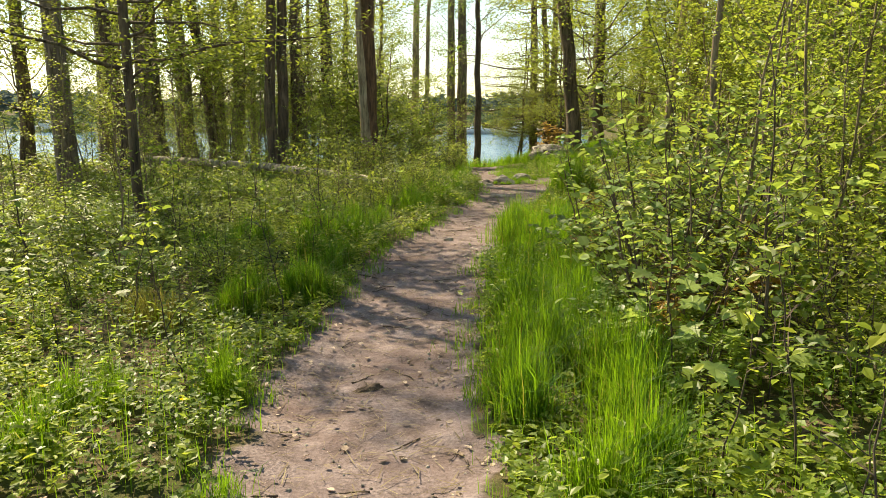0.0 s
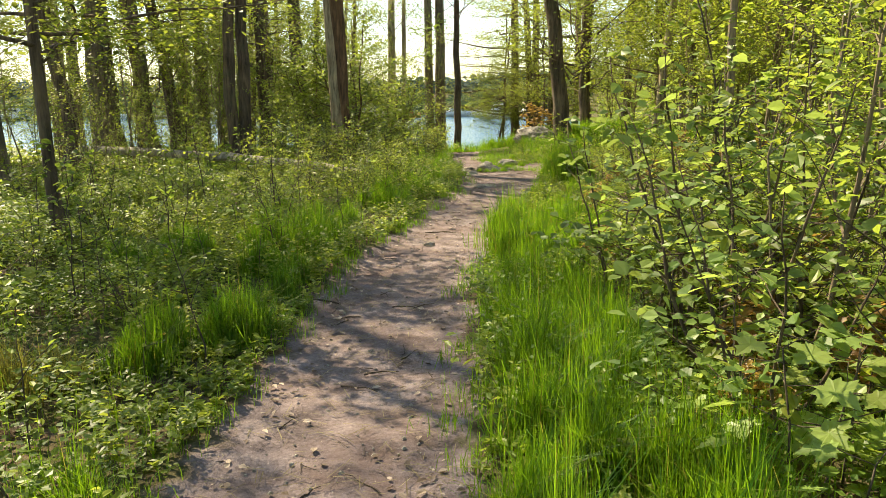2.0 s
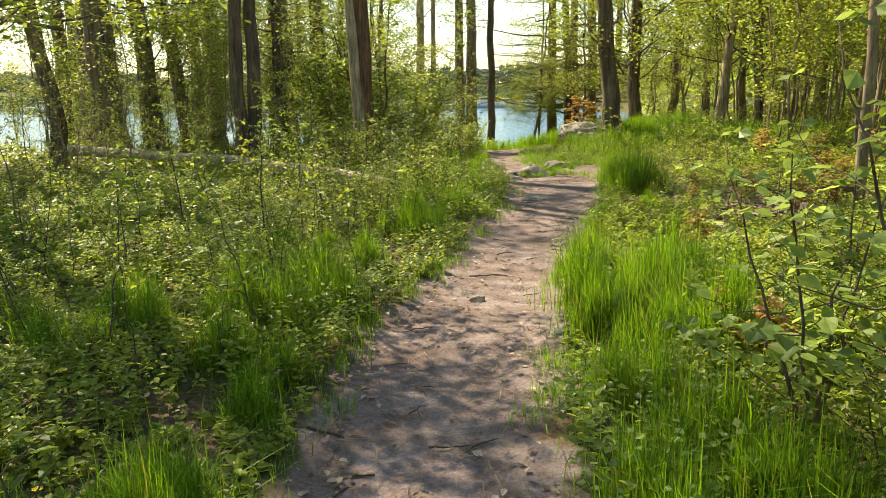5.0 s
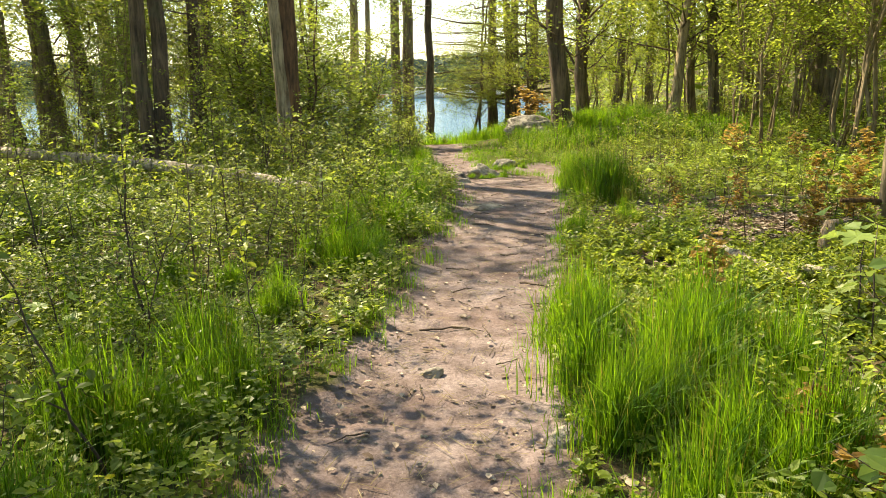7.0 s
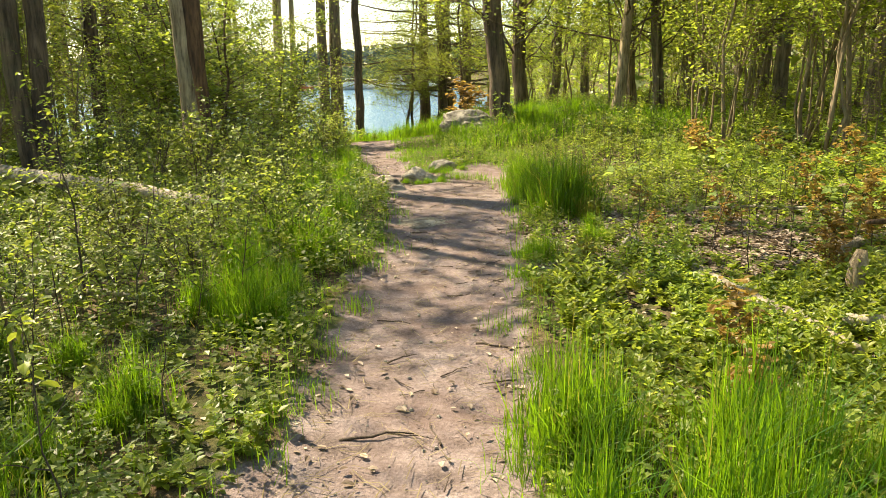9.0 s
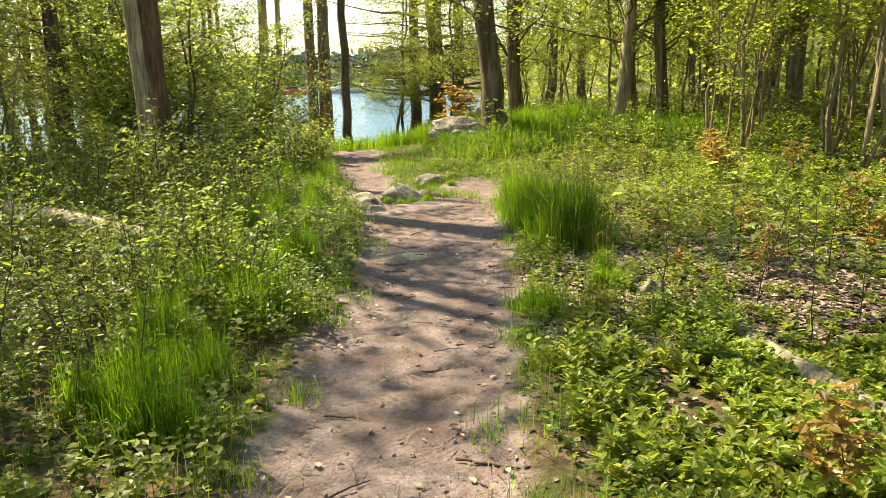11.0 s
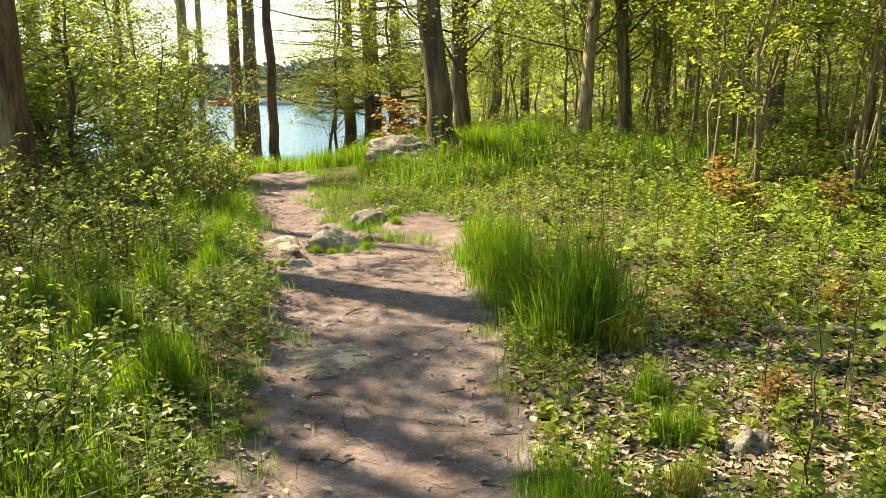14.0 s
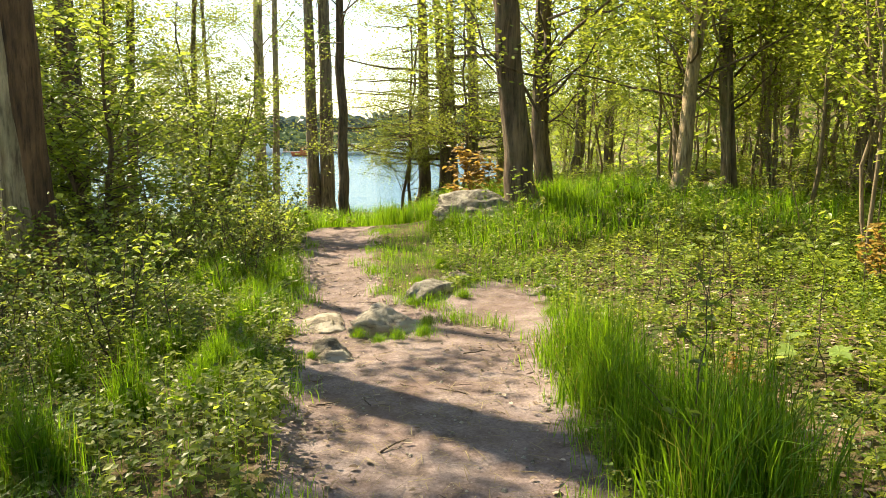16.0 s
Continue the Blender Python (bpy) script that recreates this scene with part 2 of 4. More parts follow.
LEAF = np.array([(0, 0, 0), (0.30, 0.34, 0.07), (0.22, 0.72, 0.05), (0, 1, -0.08), (-0.22, 0.72, 0.05), (-0.30, 0.34, 0.07)])
LEAF_F = np.array([(0, 1, 2, 3), (0, 3, 4, 5)])
QUAD = np.array([(0, 0, 0), (0.36, 0.5, 0.04), (0, 1, -0.06), (-0.36, 0.5, 0.04)])
QUAD_F = np.array([(0, 1, 2, 3)])
SMALL = np.array([(-0.34, 0.1, 0.02), (0.36, 0.25, 0.02), (0.02, 1, -0.04)])
SMALL_F = np.array([(0, 1, 2)])
_half = [(0.10, -0.05), (0.27, -0.12), (0.25, 0.02), (0.50, 0.03), (0.41, 0.14), (0.46, 0.22), (0.70, 0.34), (0.55, 0.41), (0.58, 0.53), (0.36, 0.50), (0.21, 0.56), (0.28, 0.70), (0.15, 0.76)]
_lobes = [(0.0, 0.0)] + _half + [(0.0, 1.0)] + [(-x, y) for x, y in reversed(_half)]
MAPLE = np.array([(x, y, 0.14 * abs(x) - 0.16 * y * y - 0.05 * (abs(x) > 0.4)) for x, y in _lobes] + [(0, 0.30, -0.03)])
MAPLE_F = np.array([(len(_lobes), i, (i + 1) % len(_lobes)) for i in range(len(_lobes))])
BROAD = LEAF * (1.45, 1, 1)


def unit(v):
    return v / np.maximum(np.linalg.norm(v, axis=-1, keepdims=True), 1e-9)


def leaves(pos, tips, ups, sizes, shape=LEAF, faces=LEAF_F):
    """A leaf at each place, its tip along tips and its face towards ups."""
    y = unit(tips)
    x = unit(np.cross(y, ups))
    z = np.cross(x, y)
    s = np.asarray(sizes)[:, None, None]
    v = pos[:, None] + s * (shape[None, :, 0:1] * x[:, None] + shape[None, :, 1:2] * y[:, None] + shape[None, :, 2:3] * z[:, None])
    f = faces[None] + (np.arange(len(pos)) * len(shape))[:, None, None]
    return v.reshape(-1, 3), f.reshape(-1, faces.shape[1])


def loose(n, flat=0.6, droop=0.15):
    """Random leaf directions: tips roughly level, faces roughly up."""
    a = rng.random(n) * 2 * np.pi
    tips = np.stack([np.cos(a), np.sin(a), rng.normal(-droop, 0.35, n)], -1)
    ups = np.stack([rng.normal(0, 1 - flat, n), rng.normal(0, 1 - flat, n), np.ones(n)], -1)
    return tips, ups


def bend(a, b, n, wobble):
    """A wavering line from a to b."""
    t = np.linspace(0, 1, n)[:, None]
    w = np.cumsum(rng.normal(0, wobble, (n, 3)), axis=0)
    w -= w[0] + t * (w[-1] - w[0])
    return np.asarray(a) * (1 - t) + np.asarray(b) * t + w


def plant(h, r, shoots, n_leaves, size, low=0.25, reach=0.38, rise=0.55, sides=6, stems=1, spread=0.0, level=0.6, shape=LEAF, faces=LEAF_F):
    """A woody plant: (stem pieces, leaf arrays)."""
    trunks, wood, spots = [], [], []
    for s in range(stems):
        a = rng.random() * 6.28
        top = np.array([math.cos(a) * spread * h, math.sin(a) * spread * h, h * rng.uniform(0.8, 1.0)])
        foot = np.array([math.cos(a), math.sin(a), 0]) * (0.05 * (stems > 1))
        line = bend(foot, top, 9, h * 0.012)
        trunks.append(tube(line, np.linspace(r, r * 0.22, 9), sides))
        for k in range(shoots):
            t = low + (1 - low) * (k + rng.random()) / shoots
            i = min(8, t * 8)
            at = line[int(i)] + (i % 1) * (line[min(8, int(i) + 1)] - line[int(i)])
            az = k * 2.4 + rng.random()
            ln = reach * h * (1.12 - t) * rng.uniform(0.6, 1.25) + 0.08
            end = at + ln * np.array([math.cos(az), math.sin(az), rise * rng.uniform(0.4, 1.4)])
            br = bend(at, end, 5, ln * 0.05)
            wood.append(tube(br, np.linspace(r * 0.36 * (1.15 - t) + 0.002, 0.0015, 5), 3, closed=False))
            spots.append((br, ln))
        spots.append((line[-4:], h * 0.2))
    weight = np.array([s[1] for s in spots])
    pick = rng.choice(len(spots), n_leaves, p=weight / weight.sum())
    t = rng.uniform(0.15, 1.05, n_leaves)
    pos = np.empty((n_leaves, 3))
    for q, (line, ln) in enumerate(spots):
        m = pick == q
        tt = t[m] * (len(line) - 1)
        i = np.clip(tt.astype(int), 0, len(line) - 2)
        base = line[i] + (tt - i)[:, None] * (line[i + 1] - line[i])
        pos[m] = base + rng.normal(0, 0.5, (m.sum(), 3)) * np.array([1, 1, 0.6]) * min(0.25, ln * 0.18)
    tips, ups = loose(n_leaves, level)
    return trunks, joined(wood), leaves(pos, tips, ups, size * rng.uniform(0.55, 1.25, n_leaves), shape, faces)


# ---- lie of the land ----
def step(a, b, v):
    t = np.clip((v - a) / (b - a), 0, 1)
    return t * t * (3 - 2 * t)


EDGE_Y = (-6, 2.7, 3.9, 5.0, 6.8, 8.5, 9.4, 10.4, 12.1, 13.6, 15.2, 16.6, 17.8, 19.9, 22.0, 24, 27, 31, 36)
EDGE_L = (-.75, -.85, -1.03, -1.0, -1.07, -1.08, -.86, -.71, -.58, -.28, -.17, -.28, -.42, -.62, -.83, -.95, -1.15, -1.5, -2.0)
EDGE_R = (.5, .30, .14, .06, .02, .11, .20, .37, .60, .90, 1.15, 1.30, 1.35, .20, .06, .15, .0, -.2, -.5)


def height(x, y):
    x, y = np.asarray(x, float), np.asarray(y, float)
    z = np.interp(y, (-60, 16, 18.5, 24, 30, 34, 42, 50, 56, 72, 178, 190, 260, 900, 3000),
                  (0, 0, -.10, -.13, -.48, -.75, -1.25, -2.2, -3.0, -4.6, -4.6, -2.2, -1.0, 4, 10))
    right = step(9, 42, x)
    z = z * (1 - right) + 6 * right
    z = z + 0.085 * np.clip(x - 2.2, 0, 8) * step(4, 14, y) * (1 - right)
    z = z + 0.44 * np.exp(-(((x - 3.1) / 2.3) ** 2 + ((y - 25.2) / 2.3) ** 2))
    z = z - 0.62 * step(26.5, 35, y) * (1 - step(42, 51, y)) * (1 - step(0.4, 1.5, x))
    z = z + 0.5 * step(27, 38, y) * (1 - step(42, 51, y)) * step(1.3, 2.4, x) * (1 - right)
    return z + 0.05 * np.sin(x * 1.3 + 0.6 * y) * np.sin(y * 0.9 - 0.4 * x) * step(0.8, 2.5, np.abs(x))


def on_path(x, y):
    """How far inside the trodden path a place lies, in metres (negative: outside)."""
    l, r = np.interp(y, EDGE_Y, EDGE_L), np.interp(y, EDGE_Y, EDGE_R)
    inside = np.minimum(x - l, r - x) - 50 * (y > 27.2)
    fork = 0.36 - np.hypot((x - 1.15 - 0.16 * (y - 18.5)) / 0.75, (y - 18.6) / 2.3) * 0.5
    return np.maximum(inside, fork)


def spread_axis(lo, hi, stepsize, far_lo, far_hi, growth=1.22):
    mid = np.arange(lo, hi + 1e-6, stepsize)
    up, s = [hi], stepsize
    while up[-1] < far_hi:
        s *= growth
        up.append(up[-1] + s)
    dn, s = [lo], stepsize
    while dn[-1] > far_lo:
        s *= growth
        dn.append(dn[-1] - s)
    return np.concatenate([dn[:0:-1], mid, up[1:]])


def build_ground():
    xs = spread_axis(-2.2, 2.4, 0.055, -1800, 1800)
    ys = spread_axis(-0.6, 26, 0.06, -1200, 2800, 1.15)
    gx, gy = np.meshgrid(xs, ys, indexing="ij")
    gz = height(gx, gy)
    near = (np.abs(gx) < 6) & (gy > -3) & (gy < 34)
    inside = on_path(gx, gy)
    wob = np.zeros_like(gx)
    for i, j in zip(*np.nonzero(near)):
        p = Vector((gx[i, j], gy[i, j], 0))
        wob[i, j] = noise.noise(p * 2.3) + 0.5 * noise.noise(p * 6.1)
        gz[i, j] += 0.012 * noise.noise(p * 5.0) + 0.008 * noise.noise(p * 13.0)
    inside = inside + 0.17 * wob
    gz -= 0.045 * step(-0.15, 0.25, inside)
    trod = step(-0.28, 0.22, inside)
    nx, ny = gx.shape
    verts = np.stack([gx, gy, gz], -1).reshape(-1, 3)
    i, j = np.meshgrid(np.arange(nx - 1), np.arange(ny - 1), indexing="ij")
    f = np.stack([i * ny + j, (i + 1) * ny + j, (i + 1) * ny + j + 1, i * ny + j + 1], -1).reshape(-1, 4)
    t = trod.reshape(-1)
    dirt = t[f].mean(1) > 0.5
    for name, pick, label in (("ground", ~dirt, "forest floor of leaf litter, moss and soil"), ("path", dirt, "trodden reddish-brown dirt footpath through the wood")):
        used, back = np.unique(f[pick], return_inverse=True)
        me = mesh_of(name, verts[used], back.reshape(-1, 4), FLOOR, True)
        me.attributes.new("trod", "FLOAT", "POINT").data.foreach_set("value", t[used].astype(np.float32))
        tagged(new(name, me), label, name, kind="structure")


build_ground()
lake = mesh_of("lake", [(-1500, 50, -2.6), (60, 50, -2.6), (60, 230, -2.6), (-1500, 230, -2.6)], [(0, 1, 2, 3)], WATER)
tagged(new("water", lake), "calm blue lake water with small ripples", "lake", kind="structure")


def stand(x, y, sink=0.02):
    return float(height(x, y)) - sink


# ---- trees ----
def crown(kind):
    """A crown's branches and leaves, for a trunk 12 m high."""
    limbs, wood, pos, n = [], [], [], {"high": 3600, "shade": 9500, "layered": 9000, "leafy": 9500, "spray": 6500}[kind]
    count, z0, z1, reach = {"high": (16, 5.5, 12.5, 3.0), "shade": (26, 4.6, 12, 4.2), "layered": (26, 1.3, 9, 5.4), "leafy": (24, 1.6, 8, 3.0), "spray": (20, 2.2, 5.6, 3.8)}[kind]
    size = {"high": 0.105, "shade": 0.09, "layered": 0.09, "leafy": 0.085, "spray": 0.085}[kind]
    for k in range(count):
        z = z0 + (z1 - z0) * ((k + rng.random()) / count) ** 1.25
        az, ln = k * 2.4 + rng.normal(0, 0.3), reach * rng.uniform(0.5, 1.1) * (1 - 0.4 * (z - z0) / (z1 - z0))
        end = np.array([math.cos(az) * ln, math.sin(az) * ln, z + ln * (0.05 if kind == "layered" else 0.15 if kind == "spray" else 0.65) * rng.uniform(0.2, 1.6)])
        line = bend((0, 0, z), end, 7, ln * 0.03)
        (limbs if len(limbs) < 6 else wood).append(tube(line, np.linspace((0.009 if kind == "layered" else 0.006) * ln + 0.009, 0.004, 7), 6))
        for q in range(4):
            a = line[min(6, 3 + q)]
            sub = a + np.array([rng.normal(0, 0.35), rng.normal(0, 0.35), rng.normal(0.02, 0.12)]) * ln * 0.8
            twig = bend(a, sub, 5, 0.03)
            wood.append(tube(twig, np.linspace(0.007, 0.002, 5), 3, closed=False))
            pos.append(twig)
        pos.append(line[4:])
    pts = np.concatenate(pos)
    pts = pts[rng.integers(0, len(pts), n)] + rng.normal(0, 1, (n, 3)) * np.array([0.22, 0.22, 0.11 if kind in ("layered", "spray") else 0.2])
    tips, ups = loose(n, 0.7 if kind in ("layered", "spray") else 0.4)
    w, tuftage = joined(wood), leaves(pts, tips, ups, size * rng.uniform(0.6, 1.3, n), QUAD, QUAD_F)
    leaf = {"high": LEAF_GREEN, "shade": LEAF_GREEN, "layered": LEAF_SPRING, "leafy": LEAF_SPRING, "spray": LEAF_SPRING}[kind]
    return [mesh_of("branch", *b, BARK_DARK, True) for b in limbs], leafy_mesh("crown", w, tuftage, BARK_DARK, leaf)


CROWNS = {"high": [crown("high") for _ in range(3)], "shade": [crown("shade")], "layered": [crown("layered") for _ in range(2)], "leafy": [crown("leafy") for _ in range(3)], "spray": [crown("spray") for _ in range(2)]}


def tree(x, y, r, lean=(0.0, 0.0), kind="high", bark=BARK, tall=13.0, label="", size=1.0, crook=0.03, stems=((0, 0, 1),)):
    root = tagged(new("tree"), label or "tall forest tree with grey-brown furrowed bark", "tree", "trees of the wood")
    root.location = (x, y, stand(x, y, 0.05))
    n = 22
    zz = np.concatenate([[0, 0.12, 0.3, 0.6], np.linspace(1.0, tall, n - 4)])
    for dx, dy, girth in stems:
        sway = np.cumsum(rng.normal(0, crook, (n, 2)), axis=0)
        sway -= sway[0]
        line = np.stack([dx + lean[0] * zz + sway[:, 0] + (dx * 0.02 * zz), dy + lean[1] * zz + sway[:, 1], zz], -1)
        flare = 1 + 0.55 * np.exp(-zz / 0.28)
        me = mesh_of("trunk", *tube(line, r * girth * flare * (1 - 0.55 * zz / tall), 14, 0.10), bark, True)
        part("trunk", me, root)
    wood, leaf = CROWNS[kind][int(rng.integers(0, len(CROWNS[kind])))]
    turn = rng.random() * 6.28
    for name, me in [("branch", b) for b in wood] + [("crown", leaf)]:
        ob = part(name, me, root)
        ob.rotation_euler = (-lean[1] * 0.9, lean[0] * 0.9, turn)
        ob.scale = (size, size, size)
    return root


# the old tree beside the path: torn bark, with pale bare wood down one side
snag = tree(-3.2, 20.2, 0.20, (-0.035, 0.0), "high", BARK_TORN, 12, "old tree with pale bare wood and torn red-brown bark", size=.78)
strip_z = np.linspace(0.02, 9, 20)
strip = np.stack([-0.085 - 0.035 * strip_z - 0.005 * strip_z, -0.085 + 0 * strip_z, strip_z], -1)
part("bare_wood", mesh_of("bare_wood", *tube(strip, 0.155 * (1 - 0.045 * strip_z) * (1 + 0.5 * np.exp(-strip_z / 0.3)), 9, 0.12), BARK_PALE, True), snag, "pale bare wood")

# shoreline group, seen against the water
tree(-4.95, 46, 0.27, (0.012, 0), "high", BARK_PALE, 15, "pale slim tree standing near the water", stems=((-0.1, 0, 1), (0.42, 0.3, .6)), crook=.015)
tree(-2.85, 49, 0.36, (-0.004, 0), "high", BARK, 17, "thick twin-trunked tree standing near the water", stems=((-0.27, 0, .85), (0.29, 0.1, 1)), crook=.012)
tree(-0.97, 35.5, 0.165, (0.005, 0), "high", BARK_DARK, 12, "slender crooked tree at the end of the path", crook=0.035)
tree(1.62, 42, 0.24, (0.004, 0), "layered", BARK_DARK, 12, "dark tree with level sprays of spring leaves")
tree(2.35, 41, 0.20, (-0.055, 0), "layered", BARK_DARK, 12, "leaning dark tree with level sprays of spring leaves")
tree(2.93, 44, 0.24, (-0.01, 0), "layered", BARK, 12, "tree with level sprays of young spring leaves")
tree(3.55, 42, 0.24, (-0.012, 0), "layered", BARK, 12)
tree(0.75, 40, 0.06, (0.05, 0), "leafy", BARK_DARK, 7, "thin young tree with sparse leafy sprays", size=0.62)
tree(1.05, 41, 0.06, (0.03, 0), "leafy", BARK_DARK, 7, "thin young tree with sparse leafy sprays", size=0.62)
for x, y, lx in ((2.7, 37, .03), (-6.6, 41, .02), (-5.6, 37, -.03)):
    tree(x, y, .05, (lx, 0), "leafy", BARK_DARK, 7, "thin young tree with sparse leafy sprays", size=.62)
# on the mound
tree(2.48, 24.4, 0.225, (-0.125, 0), "leafy", BARK_DARK, 13, "stout dark tree leaning over a grassy mound")
tree(3.70, 28.8, 0.20, (-0.01, 0), "leafy", BARK_DARK, 13, "straight dark tree behind the grassy mound")
tree(5.20, 25.2, 0.13, (0.105, 0), "leafy", BARK_PALE, 11, "pale grey tree leaning over the mound")
# the wood towards the lake
for x, y, r, lx, b in ((-5.4, 19.2, .145, 0, BARK_DARK), (-6.45, 30, .26, -.03, BARK_DARK), (-10.8, 24, .42, -.03, BARK), (-9.9, 24.6, .26, -.05, BARK),
                       (-4.28, 9.4, .065, -.03, BARK_DARK), (-8.9, 18.4, .16, -.11, BARK_DARK), (-9.5, 26, .2, -.14, BARK_DARK),
                       (-10.5, 26.5, .2, -.12, BARK_DARK), (-9.5, 28.5, .24, -.02, BARK), (-7.5, 30, .2, -.02, BARK), (-6.7, 26, .17, -.02, BARK_DARK)):
    tree(x, y, r, (lx, 0), "spray" if -9 < x and y < 27 and abs(x + 5.4) > .01 else "high" if r > .25 or y < 20 else "leafy", b, stems=((-.14, 0, .95), (.17, .05, 1)) if abs(x + 5.4) < .01 else ((0, 0, 1),), size=.85 if y < 10 else 1.3 if y == 18.4 else 1.1 if y == 19.2 else 1, crook=.008 if y < 10 else .03)
for x, y, r, lx in ((-13, 21, .2, -.02), (-14.5, 17, .22, .03), (-12, 33, .25, 0), (-15, 29, .25, .02), (-8.4, 38, .25, -.01), (-10.8, 41, .22, .02), (-14, 44, .25, 0), (-18, 36, .3, .03), (-19, 25, .25, 0), (-7.2, 36, .16, .03), (-17, 47, .3, 0), (-22, 42, .3, 0), (-9.2, 33, .12, .03), (-6.3, 43, .1, -.03), (-11.5, 36, .14, .02), (-7.8, 45, .12, .04), (-6.0, 38.5, .09, .04), (-8.3, 34.5, .1, -.02)):
    tree(x, y, r, (lx, 0), "leafy" if r < .26 else "high", BARK_DARK if r < .25 else BARK)
tree(-7.9, 14.1, .2, (-.04, 0), "shade", BARK, 15, label="spreading tree that shades the footpath", size=1.08)
# added tree out of view; its shade falls left of the path
tree(-11.6, 9.6, .19, (.02, 0), "high", BARK)
# the wood away from the lake
for x, y, r, lx in ((6.3, 12.8, .11, .05), (7.1, 15.6, .12, -.02), (6.6, 26.5, .14, -.03), (8.4, 24, .16, .03), (8, 20, .13, .02), (9.5, 27, .16, .03), (7.4, 31, .14, -.02), (11, 34, .2, .01), (13, 24, .2, 0), (12, 16, .18, -.02), (6.2, 37, .17, .01), (9, 43, .2, 0), (15, 40, .25, 0), (18, 30, .25, 0), (17, 18, .25, 0), (5.2, 46, .2, 0)):
    tree(x, y, r, (lx, 0), "leafy", BARK)
for x, y, r in ((4.5, -3, .16), (-5.5, -5, .2), (9, 1, .2), (2.8, -9, .2), (-11, 1, .2), (-9, -10, .22), (10, -8, .2)):
    tree(x, y, r, (0, 0), "high", BARK)


# ---- young trees, saplings and shrubs ----
def variants(count, leaf, wood_mat, name, **shape):
    made = []
    for _ in range(count):
        trunks, w, l = plant(**shape)
        made.append(([mesh_of("stem", *t, wood_mat, True) for t in trunks], leafy_mesh("foliage", w, l, wood_mat, leaf)))
    return made


def grow(name, pair, x, y, label, category, group, scale=1.0, lean=(0, 0)):
    root = tagged(new(name), label, category, group)
    root.location = (x, y, stand(x, y))
    root.rotation_euler = (lean[0], lean[1], rng.random() * 6.28)
    root.scale = (scale,) * 3
    for me in pair[0]:
        part("stem", me, root)
    part("foliage", pair[1], root)
    return root


def scatter(n, xr, yr, keep=None, gap=0.25):
    got = []
    for _ in range(n * 60):
        if len(got) >= n:
            break
        x, y = rng.uniform(*xr), rng.uniform(*yr)
        if on_path(x, y) > -0.22 or (keep and not keep(x, y)):
            continue
        if all((x - a) ** 2 + (y - b) ** 2 > gap * gap for a, b in got):
            got.append((x, y))
    return got


SPRIGS = variants(4, LEAF_SPRING, TWIG, "sprig", h=1.0, r=0.005, shoots=5, n_leaves=48, size=0.06, low=0.3, reach=0.22, rise=0.9)
SPRIGS_G = variants(3, LEAF_GREEN, TWIG, "sprig", h=1.2, r=0.006, shoots=6, n_leaves=60, size=0.06, low=0.25, reach=0.25, rise=0.8)
POLES = variants(4, LEAF_SPRING, BARK_TAN, "pole", h=7.5, r=0.04, shoots=26, n_leaves=2600, size=0.078, low=0.22, reach=0.20, rise=0.8, shape=QUAD, faces=QUAD_F)
WANDS = variants(3, LEAF_HERB, BARK_TAN, "wand", h=5.0, r=0.02, shoots=16, n_leaves=640, size=0.066, low=0.12, reach=0.14, rise=1.1)
POLES += variants(3, LEAF_HERB, BARK_TAN, "pole", h=6.5, r=0.028, shoots=24, n_leaves=1900, size=0.078, low=0.28, reach=0.16, rise=1.2, shape=QUAD, faces=QUAD_F, stems=3, spread=0.10)
SAPS = variants(4, LEAF_SPRING, BARK_TAN, "sapling", h=2.6, r=0.014, shoots=14, n_leaves=340, size=0.056, low=0.15, reach=0.30, rise=0.8)
SAPS_G = variants(3, LEAF_HERB, TWIG, "sapling", h=2.2, r=0.013, shoots=14, n_leaves=360, size=0.058, low=0.12, reach=0.32, rise=0.7)
SHRUBS = variants(4, LEAF_HERB, TWIG, "shrub", h=0.95, r=0.008, shoots=8, n_leaves=400, size=0.058, low=0.1, reach=0.5, rise=0.7, stems=4, spread=0.4)
SHRUBS_Y = variants(3, LEAF_SPRING, TWIG, "shrub", shape=QUAD, faces=QUAD_F, h=1.05, r=0.008, shoots=7, n_leaves=380, size=0.06, low=0.2, reach=0.4, rise=0.9, stems=4, spread=0.3)
HAZELS = variants(3, LEAF_MAPLE, BARK_DARK, "hazel", h=1.9, r=0.014, shoots=10, n_leaves=330, size=0.088, low=0.18, reach=0.42, rise=0.5, stems=4, spread=0.35, level=0.6, shape=BROAD)
RUSTS = variants(2, LEAF_RUST, TWIG, "rust", h=0.8, r=0.006, shoots=9, n_leaves=220, size=0.085, low=0.25, reach=0.4, rise=0.6, stems=2, spread=0.2)
BIGBUSH = variants(2, LEAF_HERB, BARK_DARK, "bush", shape=QUAD, faces=QUAD_F, h=3.2, r=0.03, shoots=20, n_leaves=6500, size=0.08, low=0.08, reach=0.42, rise=0.5, stems=5, spread=0.28)

